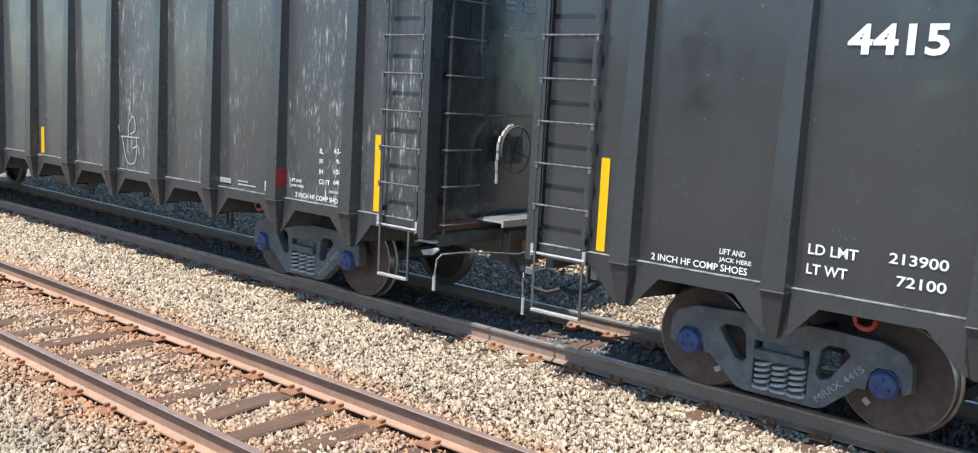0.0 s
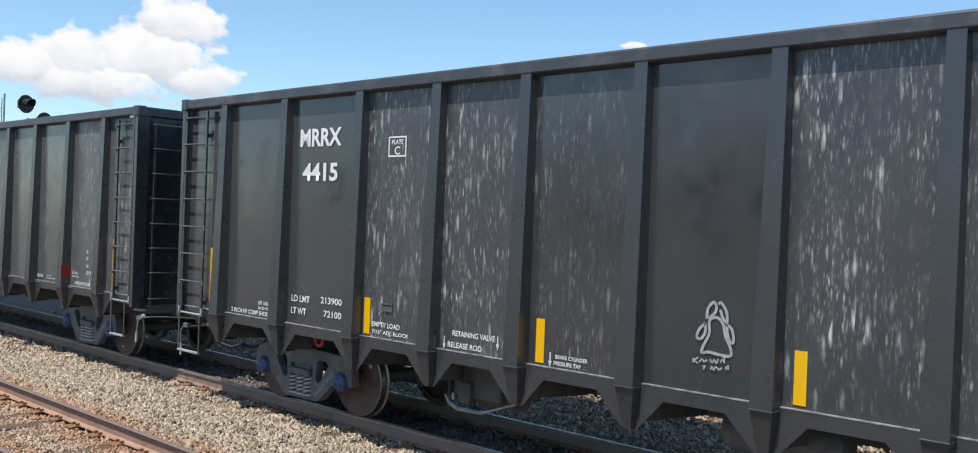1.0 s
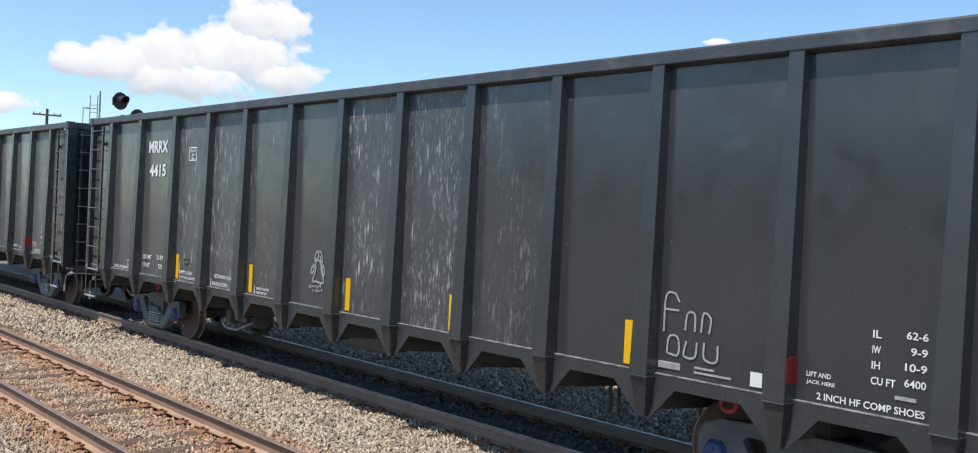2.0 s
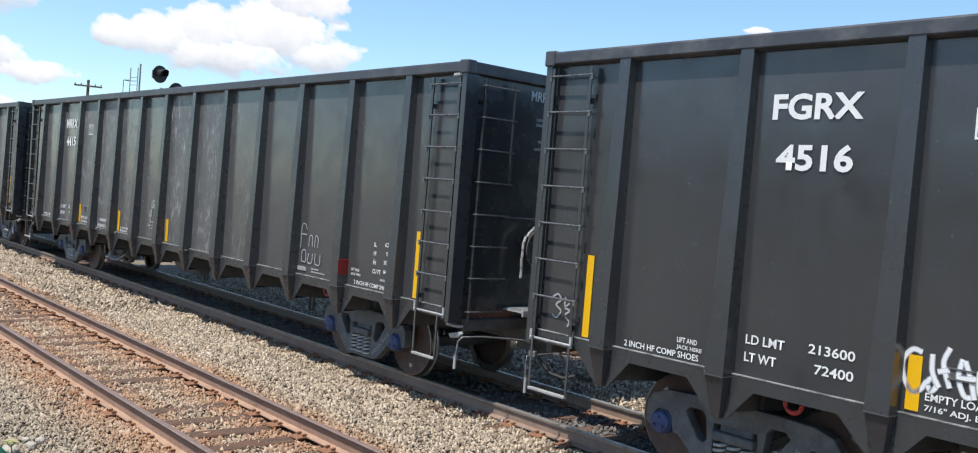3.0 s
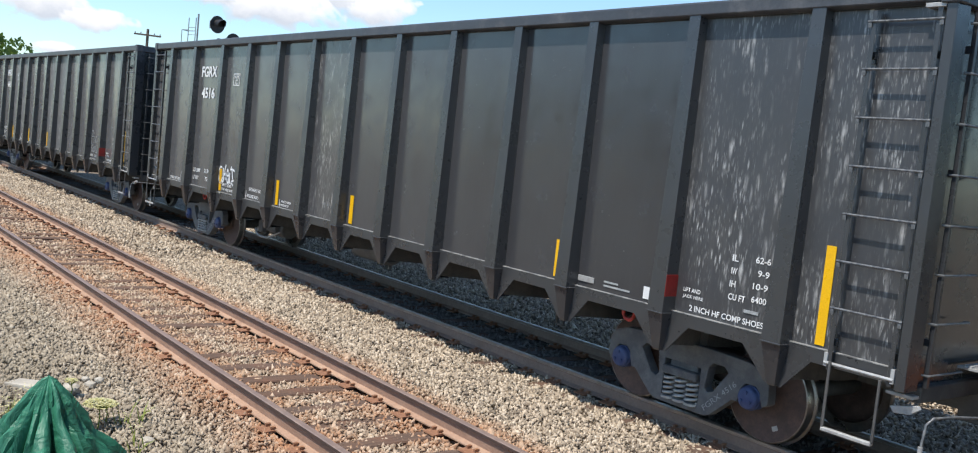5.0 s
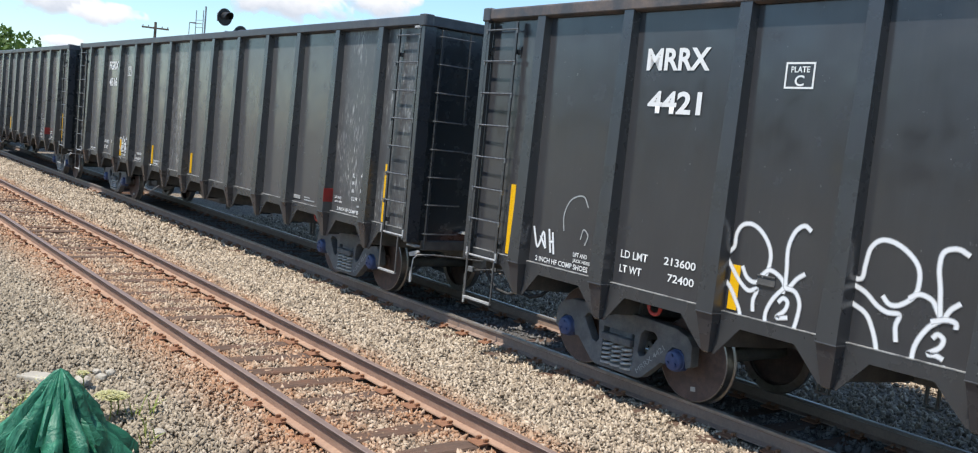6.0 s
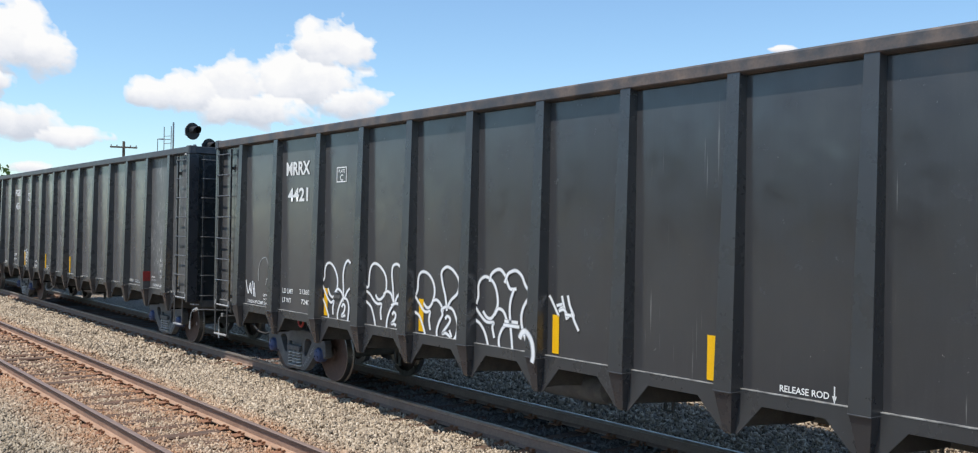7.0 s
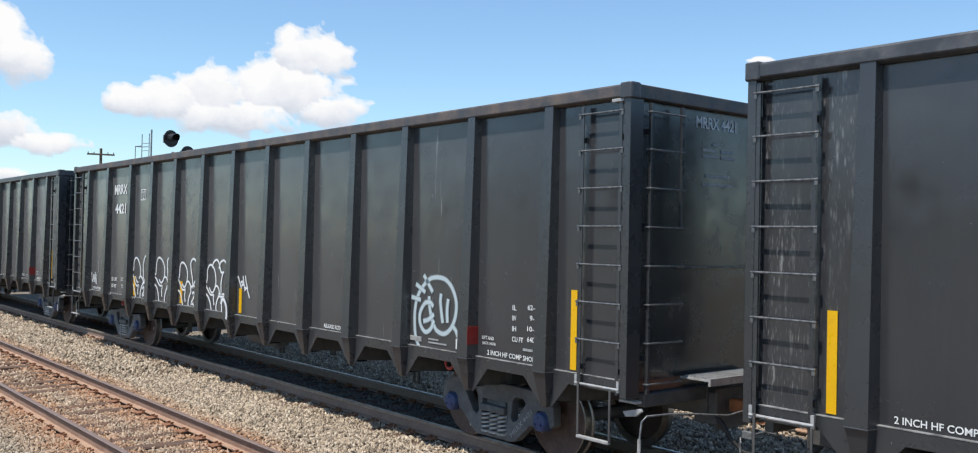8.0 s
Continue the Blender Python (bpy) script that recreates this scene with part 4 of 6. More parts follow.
def build_car(mark, number, load, light, panels, chord, right_wheel, label):
    """One gondola: sheets, posts, chords, ladders, running gear and stencils; its left end at x = 0."""
    car = thing("gondola_car", label, "freight car", pose(0, TRAIN_C, CAR_Z), group="gondolas of the train")
    part("underframe", once("underframe", underframe_mesh), car)
    edges = [0.10] + RIBS + [LENGTH - 0.10]
    rib, sill = once("rib", rib_mesh), once("sill", sill_mesh)
    side, end, corner = once("chords", chord_meshes)
    for flip, m in ((0, pose(0, 0, 0)), (1, TURN_END)):
        for i in range(14):
            a = edges[i] + (RIB_W if i else 0.0)
            b = edges[i + 1] - (RIB_W if i < 13 else 0.0)
            mat = panels.get(i, PAINT) if not flip else PAINT
            part("side_panel", once(("panel", i, mat.name), lambda: panel_mesh(a, b, mat, i)), car, at=m)
            part("weld_lip", once(("weld", i), lambda: weld_mesh(a + 0.01, b - 0.01)), car, "scuffed bright weld edge" if not flip else "", at=m)
        for x in RIBS:
            part("rib", rib, car, at=m @ pose(x, 0, 0))
        part("side_sill", sill, car, at=m)
        part("top_chord", once(("top_chord", chord.name), lambda: mesh("top_chord", side, chord, 0.008)), car, "worn top chord", at=m)
        part("end_chord", once(("end_chord", chord.name), lambda: mesh("end_chord", end, chord, 0.008)), car, at=m)
        part("corner_cap", once("corner_cap", lambda: mesh("corner_cap", corner, CHORD, 0.012)), car, at=m)
        far = Shape()
        far.v, far.f = [(x, -y, z) for x, y, z in corner.v], corner.f
        part("corner_cap", once("corner_cap_far", lambda: mesh("corner_cap", far, CHORD, 0.012)), car, at=m)
        part("end_wall", once("end_wall", end_wall_mesh), car, at=m)
        part("corner_post", once("post", post_mesh), car, at=m)
        post2 = once("post_far", lambda: mesh("corner_post", Shape().prism([(0.0, -CHORD_Y - 0.01), (0.09, -CHORD_Y - 0.01), (0.09, -PANEL_Y), (0.12, -PANEL_Y), (0.12, -PANEL_Y - 0.11), (0.0, -PANEL_Y - 0.11)], 1.10, TOP, "z"), PAINT_RIB, 0.006))
        part("corner_post", post2, car, at=m)
        build_ladder(car, 0.115, 0.685, m)
        build_ladder(car, LENGTH - 0.70, LENGTH - 0.14, m)
        build_stirrup(car, 0.14, 0.72, m)
        build_stirrup(car, LENGTH - 0.67, LENGTH - 0.20, m)
        build_end_ladder(car, m, -1.30, -0.79)
        build_end_ladder(car, m, 1.30, 0.79)
        hook = once("hook", lambda: mesh("lifting_hook", Shape().rod([(0.085 * math.cos(math.pi * k / 8), 0.0, -0.085 * math.sin(math.pi * k / 8)) for k in range(9)], 0.022, 8), REDHOOK, smooth=60))
        for x in (3.30, LENGTH - 3.30):
            part("lifting_hook", hook, car, "red painted lifting hook", m @ pose(x, PANEL_Y + 0.12, 1.10))
        for x in (4.75, 9.3, 13.8):
            hang = once("hangers", lambda: mesh("rod_hanger", Shape().box(-0.075, -0.05, -0.02, 0.02, 0.45, 0.95).box(0.05, 0.075, -0.02, 0.02, 0.45, 0.95).box(-0.09, 0.09, -0.02, 0.02, 0.45, 0.47), UNDER))
            part("rod_hanger", hang, car, at=m @ pose(x, -0.35, 0))
    # bulkhead of the far ladder on each end wall
    m_end = TURN_END
    build_end(car, pose(0, 0, 0), False, False)
    build_end(car, m_end, right_wheel, True)
    # brake gear under the floor
    if number != "4421":
        valve = Shape().box(-0.42, 0.30, -0.28, 0.2, 0.55, 0.98).lathe([(0.02, -0.40), (0.17, -0.38), (0.17, 0.42), (0.02, 0.44)], 20, "x", (0.0, -0.02, 0.62)).box(-0.30, -0.12, -0.36, -0.2, 0.50, 0.74)
        part("brake_valve", once("valve", lambda: mesh("brake_valve", valve, UNDER, 0.015)), car, at=pose(5.93, -0.80, 0.12))
        strap = Shape().rod([(5.36, -1.09, 0.66), (5.43, -1.095, 0.58), (5.58, -1.10, 0.525), (5.95, -1.10, 0.53), (6.47, -1.09, 0.71)], [0.012, 0.022, 0.026, 0.02, 0.012], 6).box(5.50, 5.53, -1.12, -1.10, 0.62, 0.70).box(5.68, 5.76, -1.11, -1.09, 0.70, 0.73)
        part("pipe_guard", once("strap", lambda: mesh("pipe_guard", strap, PALE, smooth=60)), car, "bright bent pipe guard", None)
    tank = Shape().lathe([(0.03, -0.62), (0.17, -0.58), (0.20, -0.50), (0.20, 0.50), (0.17, 0.58), (0.03, 0.62)], 28, "x")
    part("air_reservoir", once("tank", lambda: mesh("air_reservoir", tank, TRUCK, smooth=50)), car, "grey cylindrical air reservoir", pose(9.45, -0.72, 0.83))
    build_truck(car, (AXLES[0] + AXLES[1]) / 2, mark + " " + number)
    build_truck(car, (AXLES[2] + AXLES[3]) / 2, mark + " " + number)
    # strips and plates
    for x, z0, z1 in ((0.785, 1.292, 2.174), (4.345, 1.30, 1.737), (7.088, 1.30, 1.748), (9.865, 1.303, 1.75), (12.12, 1.296, 1.737), (14.87, 1.304, 1.74), (18.415, 1.295, 2.18)):
        reflector(car, x, z0, z1)
    part("placard", once("placard", lambda: mesh("placard", Shape().box(0, 0.006, -0.012, 0.165, 0, 0.222), RED, 0.002)), car, "dull red square placard on the flank of a post", pose(16.67 + 0.094, RIB_Y, 1.414))
    # stencils
    if number:
        stencil(car, mark, 2.912, 3.605, 0.232, 0.87)
        stencil(car, number, 2.985, 3.155, 0.235, 0.74)
    box = Shape()
    for q in ((0, 0.315, 0, 0.018), (0, 0.315, 0.225, 0.243), (0, 0.018, 0.018, 0.225), (0.297, 0.315, 0.018, 0.225)):
        box.box(q[0], q[1], -0.003, 0.0, q[2], q[3])
    part("plate_box", once("plate_box", lambda: mesh("plate_box", box, WHITE)), car, at=pose(4.688, PANEL_Y - 0.0045, 3.44))
    stencil(car, "PLATE", 4.748, 3.589, 0.055, 0.20)
    stencil(car, "C", 4.798, 3.464, 0.10, 0.10)
    stencil(car, "LD LMT", 2.835, 1.567, 0.085, 0.40)
    stencil(car, load, 3.47, 1.587, 0.085, 0.43)
    stencil(car, "LT WT", 2.835, 1.405, 0.085, 0.33)
    stencil(car, light, 3.54, 1.418, 0.085, 0.36)
    stencil(car, "2 INCH HF COMP SHOES", 1.39, 1.30, 0.062, 0.94)
    stencil(car, "LIFT AND", 2.06, 1.45, 0.05, 0.24)
    stencil(car, "JACK HERE", 2.06, 1.375, 0.05, 0.30)
    if number != "4421":
        stencil(car, "EMPTY LOAD", 4.50, 1.40, 0.062, 0.50)
        stencil(car, "7/16\" ADJ. BLOCK", 4.50, 1.305, 0.062, 0.66)
        stencil(car, "RETAINING VALVE", 5.88, 1.435, 0.062, 0.64)
        stencil(car, "RELEASE ROD", 5.81, 1.305, 0.062, 0.52)
    arrow = once("arrow", lambda: mesh("arrow", Shape().box(-0.006, 0.006, -0.003, 0, 0, 0.13).prism([(-0.022, 0.045), (0.022, 0.045), (0.0, -0.02)], -0.003, 0.0, "y"), WHITE))
    for x, z in ((5.75, 1.29), (6.56, 1.37), (7.28, 1.29)) if number != "4421" else ():
        part("arrow", arrow, car, at=pose(x, PANEL_Y - 0.005, z))
    if number != "4421":
        stencil(car, "BRAKE CYLINDER", 7.35, 1.365, 0.04, 0.40)
        stencil(car, "PRESSURE TAP", 7.33, 1.30, 0.04, 0.34)
    if number == "4421":
        stencil(car, "RELEASE ROD", 12.95, 1.30, 0.062, 0.50)
        part("arrow", arrow, car, at=pose(13.50, PANEL_Y - 0.005, 1.29))
    for k, (a, b) in enumerate((("IL", "62-6"), ("IW", "9-9"), ("IH", "10-9"), ("CU FT", "6400"))):
        stencil(car, a, 17.42, 1.885 - 0.125 * k, 0.062, 0.07 if k < 3 else 0.20)
        stencil(car, b, 17.69 + (0.0, 0.04, 0.0, 0.0)[k], 1.905 - 0.125 * k, 0.062, (0.17, 0.13, 0.17, 0.17)[k])
    stencil(car, "LIFT AND", 16.86, 1.49, 0.042, 0.22)
    stencil(car, "JACK HERE", 16.86, 1.42, 0.042, 0.26)
    stencil(car, "2 INCH HF COMP SHOES", 16.96, 1.305, 0.06, 0.90)
    bars(car, 17.62, 1.42, (0.17,), 0.03, 0.05, GREYTEXT)
    bars(car, 15.72, 1.375, (0.22, 0.40), 0.02, 0.045, GREYTEXT)
    bars(car, 16.32, 1.31, (0.12,), 0.13, 0.1)
    part("data_plate", once("data_plate", lambda: mesh("data_plate", Shape().box(0, 0.26, -0.012, 0.0, 0, 0.065), PALE, 0.003)), car, "small galvanised data plate", pose(15.30, PANEL_Y, 1.33))
    door = Shape().box(0, 0.20, -0.02, 0, 0.0, 0.012).box(0, 0.20, -0.02, 0, 0.08, 0.092).box(0, 0.20, -0.01, 0, 0.012, 0.08)
    part("card_holder", once("card_holder", lambda: mesh("card_holder", door, UNDER)), car, at=pose(4.66, PANEL_Y, 1.60))
    # stencils on the right-hand end wall
    face = pose(LENGTH - 0.094, 0, 0, 0, 0, 90)
    t = number and once(("end", mark, number), lambda: text_mesh(mark + " " + number, 0.135, WHITE, 0.74, 0.02))
    if t:
        part("stencil", t, car, at=face @ pose(-0.42, 0, 4.03))
    s = Shape()
    for z, row in ((3.62, ((0.18, 0.30),)), (3.55, ((0.0, 0.24), (0.34, 0.56))), (3.48, ((0.0, 0.28), (0.34, 0.60))), (3.26, ((0.06, 0.50),)), (3.16, ((0.0, 0.56),))):
        for a, b in row:
            s.box(a, b, -0.003, 0, z, z + 0.035)
    part("small_print", once("end_print", lambda: mesh("small_print", s, GREYTEXT)), car, at=face @ pose(-0.30, 0, 0.22))
    # thin pale block tucked under the right-hand corner cap
    patch = once("top_patch", lambda: mesh("bare_patch", Shape().box(0, 0.17, -0.012, 0.09, 0, 0.035), PALE, 0.004))
    part("bare_patch", patch, car, "small pale patch under the corner cap", pose(LENGTH - 0.26, CHORD_Y + 0.012, TOP - 0.032))
    return car, build_wheelsets(car)


# ---------------------------------------------------------------- scenery
def build_clouds(az0, az1, na, puffs, label):
    """Fair-weather cumulus on a far dome: how much cloud stands in each direction."""
    ne = 190
    az = np.linspace(az0, az1, na)
    el = np.linspace(0.3, 34, ne)
    A, E = np.meshgrid(az, el)
    field = np.full(A.shape, -1.0)
    base = np.zeros(A.shape)
    for a, b, ra, rb in puffs:
        d = 1 - np.sqrt(((A - a) / ra) ** 2 + ((E - b) / rb) ** 2)
        base = np.where(d > field, np.clip((E - b) / rb, -1, 1), base)
        field = np.maximum(field, d)
    rough = np.zeros(A.shape)
    for j in range(ne):
        for i in range(na):
            p = Vector((A[j, i] * 0.62, E[j, i] * 0.85, 3.3))
            rough[j, i] = noise.fractal(p, 0.75, 2.1, 6)
    cover = np.clip(field + 0.40 * rough - 0.06, -1, 1)
    R = 2600.0
    ar, er = np.radians(A), np.radians(E)
    verts = np.stack([-R * np.sin(ar) * np.cos(er), R * np.cos(ar) * np.cos(er), EYE + R * np.sin(er)], -1).reshape(-1, 3)
    faces = [(j * na + i, j * na + i + 1, (j + 1) * na + i + 1, (j + 1) * na + i) for j in range(ne - 1) for i in range(na - 1) if max(cover[j, i], cover[j + 1, i + 1], cover[j + 1, i], cover[j, i + 1]) > -0.25]
    me = bpy.data.meshes.new("clouds")
    me.from_pydata([tuple(v) for v in verts], [], faces)
    for key, grid in (("cover", cover), ("height", base)):
        me.attributes.new(key, "FLOAT", "POINT").data.foreach_set("value", grid.ravel().astype(np.float32))
    for q in me.polygons:
        q.use_smooth = True
    m = bpy.data.materials.new("cloud")
    m.use_nodes = True
    k = Nodes(m)
    cov, hgt = k.n("Attribute"), k.n("Attribute")
    cov.attribute_name, hgt.attribute_name = "cover", "height"
    wisps = k.noise(k.coords((1, 1, 1.4)), 0.012, 7, 0.62)
    dense = k.math("ADD", cov.outputs["Fac"], k.math("MULTIPLY", k.math("SUBTRACT", wisps, 0.5), 0.62))
    alpha = k.ramp(dense, [(0.0, 0.0), (0.10, 0.55), (0.30, 1.0)])
    # sunlit tops and shaded undersides of the clouds are put into the glow colour
    tone = k.math("ADD", k.math("MULTIPLY", hgt.outputs["Fac"], 0.45), k.noise(k.coords((1, 1, 1.3)), 0.006, 6, 0.6))
    colour = k.ramp(tone, [(0.2, (0.64, 0.69, 0.78)), (0.42, (0.86, 0.88, 0.93)), (0.62, (1.0, 1.0, 1.0))])
    glow, clear, mixer = k.n("Emission"), k.n("BsdfTransparent"), k.n("MixShader")
    k.put(glow.inputs[0], colour)
    glow.inputs[1].default_value = 0.82
    k.put(mixer.inputs[0], alpha)
    k.put(mixer.inputs[1], clear.outputs[0])
    k.put(mixer.inputs[2], glow.outputs[0])
    k.put(k.out.inputs[0], mixer.outputs[0])
    me.materials.append(m)
    ob = tagged(new("backdrop_clouds", me), label, "clouds", kind="structure")
    ob.visible_shadow = False


CLOUDS = [(71.4, 7.4, 2.2, 1.0), (69.2, 7.5, 2.4, 1.5), (66.6, 8.0, 2.8, 2.2), (64.2, 8.6, 2.6, 2.1), (61.7, 10.4, 2.1, 2.0), (60.6, 10.4, 1.8, 1.6), (61.9, 8.6, 2.8, 2.3), (60.4, 7.5, 2.7, 1.1), (66.0, 7.0, 5.0, 1.4),
         (79.2, 9.9, 3.2, 2.7), (77.2, 9.4, 2.1, 1.9), (80.2, 7.4, 2.2, 1.2), (78.2, 5.4, 2.8, 1.2), (75.8, 4.8, 2.6, 0.7), (77.8, 3.0, 1.4, 0.45), (34.75, 10.65, 0.9, 0.24),
         (88, 9, 5, 3), (95, 6, 4, 2)]
CLOUDS_BEHIND = [(149, 7.5, 3, 1.4), (153, 9.5, 2.6, 1.8), (157, 8, 3.5, 1.6), (172, 13, 6, 3)]


def build_signal():
    """Railway signal behind the train: a mast with two round heads, and beside it a ladder cage."""
    x, y = -36.77, 14.06
    sig = thing("railway_signal", "tall railway signal with two black round heads", "signal", pose(x, y, GROUND, 0, 0, 0))
    part("mast", mesh("mast", Shape().lathe([(0.09, 0), (0.075, 6.0), (0.06, 6.1)], 16, "z"), MASTGREY, smooth=40), sig, "grey steel signal mast")
    face = pose(0, 0, 0, 0, 0, 104)
    target = Shape().lathe([(0.33, -0.02), (0.34, 0.0), (0.33, 0.02)], 36, "y")
    for k, (dx, z, r) in enumerate(((0.0, 6.62, 1.0), (0.24, 6.02, 1.0))):
        head = part("signal_head", mesh("signal_head", target, SIGNALBLACK, smooth=30), sig, "round black signal target", pose(dx, -0.10 + 2.5 * dx, z) @ face)
        hood = Shape()
        n = 18
        for i in range(n):
            a0, a1 = math.pi * (i / n * 1.2 - 0.1), math.pi * ((i + 1) / n * 1.2 - 0.1)
            q = []
            for a in (a0, a1):
                for rr, d in ((0.20, -0.02), (0.18, -0.42), (0.17, -0.42), (0.19, -0.02)):
                    q.append((rr * math.cos(a), d * (0.7 + 0.3 * math.sin(max(0, min(math.pi, a)))), rr * math.sin(a)))
            hood.add(q, [(0, 1, 5, 4), (1, 2, 6, 5), (2, 3, 7, 6), (3, 0, 4, 7)])
        part("hood", mesh("hood", hood, SIGNALBLACK, smooth=40), head)
        part("back_box", mesh("back_box", Shape().box(-0.13, 0.13, 0.02, 0.35, -0.16, 0.16), MASTGREY, 0.02), head)
    part("bracket", mesh("bracket", Shape().rod([(0, -0.02, 5.9), (0.22, 0.45, 5.9)], 0.03, 8), MASTGREY), sig)
    cage = thing("signal_ladder", "thin steel ladder cage on a signal mast", "ladder", pose(-39.4, 13.9, GROUND, 0, 0, 20))
    for dx in (-0.22, 0.22):
        part("rail", mesh("rail", Shape().rod([(dx, 0, 0), (dx, 0, 7.0)], 0.018, 6), MASTGREY), cage)
    part("pole", mesh("pole", Shape().rod([(0.05, 0.25, 0), (0.05, 0.25, 7.2)], 0.035, 8), MASTGREY), cage)
    for k in range(22):
        part("rung", once("cage_rung", lambda: mesh("rung", Shape().rod([(-0.22, 0, 0), (0.22, 0, 0)], 0.012, 6), MASTGREY)), cage, at=pose(0, 0, 0.3 + 0.3 * k))
    for z in (5.85, 6.5):
        part("guard", mesh("guard", Shape().rod([(-0.22, 0, z), (-0.62, 0.0, z), (-0.62, 0.3, z), (-0.2, 0.3, z)], 0.018, 6), MASTGREY), cage)
    part("guard_post", mesh("guard_post", Shape().rod([(-0.62, 0, 5.2), (-0.62, 0, 6.5)], 0.016, 6), MASTGREY), cage)


def build_pole():
    d, a = 96.0, radians(72.9)
    pole = thing("utility_pole", "weathered wooden utility pole with a crossarm", "utility pole", pose(-d * math.sin(a), d * math.cos(a), GROUND, 0, 0, 73))
    part("post", mesh("post", Shape().lathe([(0.17, 0), (0.12, 10.7)], 14, "z"), POLEWOOD, smooth=40), pole)
    part("crossarm", mesh("crossarm", Shape().box(-1.2, 1.2, -0.19, -0.07, 10.05, 10.20), POLEWOOD), pole)
    for x in (-1.1, -0.6, 0.6, 1.1):
        part("insulator", once("insulator", lambda: mesh("insulator", Shape().lathe([(0.02, 0), (0.06, 0.06), (0.05, 0.12), (0.03, 0.16)], 10, "z"), MASTGREY)), pole, at=pose(x, -0.13, 10.20))


def leaf_cloud(rng, centres, radii, count, leaf):
    """Loose leaves round some centres: two triangles each."""
    pick = rng.integers(0, len(centres), count)
    d = rng.normal(size=(count, 3))
    d /= np.linalg.norm(d, axis=1)[:, None]
    r = radii[pick] * rng.uniform(0.45, 1.08, count) ** 0.6
    pos = centres[pick] + d * r[:, None] * np.array([1, 1, 0.8])
    u = rng.normal(size=(count, 3))
    u /= np.linalg.norm(u, axis=1)[:, None]
    w = np.cross(u, rng.normal(size=(count, 3)))
    w /= np.linalg.norm(w, axis=1)[:, None]
    s = leaf * rng.uniform(0.6, 1.3, count)[:, None]
    q = np.stack([pos - u * s, pos + w * s * 0.5, pos + u * s, pos - w * s * 0.5], 1).reshape(-1, 3)
    f = (np.array([[0, 1, 2, 3]])[None] + 4 * np.arange(count)[:, None, None]).reshape(-1, 4)
    return q, f


def build_tree(x, y, height, spread, seed, leaves, leaf, label):
    rng = np.random.default_rng(seed)
    tree = thing("tree", label, "tree", pose(x, y, GROUND), group="trees by the railway")
    s = Shape().rod([(0, 0, 0), (0.05 * spread, 0, 0.25 * height), (-0.03 * spread, 0.04 * spread, 0.55 * height), (0, 0, 0.85 * height)], [0.028 * height, 0.022 * height, 0.014 * height, 0.004 * height], 9)
    centres, radii = [], []
    for k in range(16):
        z = height * rng.uniform(0.32, 0.9)
        a = rng.uniform(0, 2 * np.pi)
        r = spread * rng.uniform(0.25, 0.8) * (1.15 - 0.6 * z / height)
        c = (r * math.cos(a), r * math.sin(a), z)
        s.rod([(0, 0, z * 0.62), (0.5 * c[0], 0.5 * c[1], z * 0.85), c], [0.009 * height, 0.006 * height, 0.002 * height], 6)
        centres.append(c)
        radii.append(spread * rng.uniform(0.22, 0.42))
    part("trunk", mesh("trunk", s, BARK, smooth=60), tree, "brown tapered trunk with limbs")
    q, f = leaf_cloud(rng, np.array(centres), np.array(radii), leaves, leaf)
    me = bpy.data.meshes.new("crown")
    me.from_pydata(q.tolist(), [], f.tolist())
    me.materials.append(LEAF)
    part("crown", me, tree, "fresh green leafy crown")


def build_woods():
    """Far wood past the end of the train's view."""
    rng = np.random.default_rng(12)
    centres, radii = [], []
    for k in range(150):
        t = rng.uniform(0, 1)
        x = -170 - 190 * t
        y = 26 + 3 * rng.normal() + 22 * t
        h = rng.uniform(7, 15)
        for _ in range(3):
            centres.append((x + rng.normal() * 1.5, y + rng.normal() * 1.5, h * rng.uniform(0.35, 0.95)))
            radii.append(rng.uniform(1.6, 3.2))
    q, f = leaf_cloud(rng, np.array(centres), np.array(radii), 42000, 0.55)
    me = bpy.data.meshes.new("woods")
    me.from_pydata(q.tolist(), [], f.tolist())
    me.materials.append(LEAF)
    tagged(new("woods", me), "distant green wood beside the railway", "woods", kind="stuff")


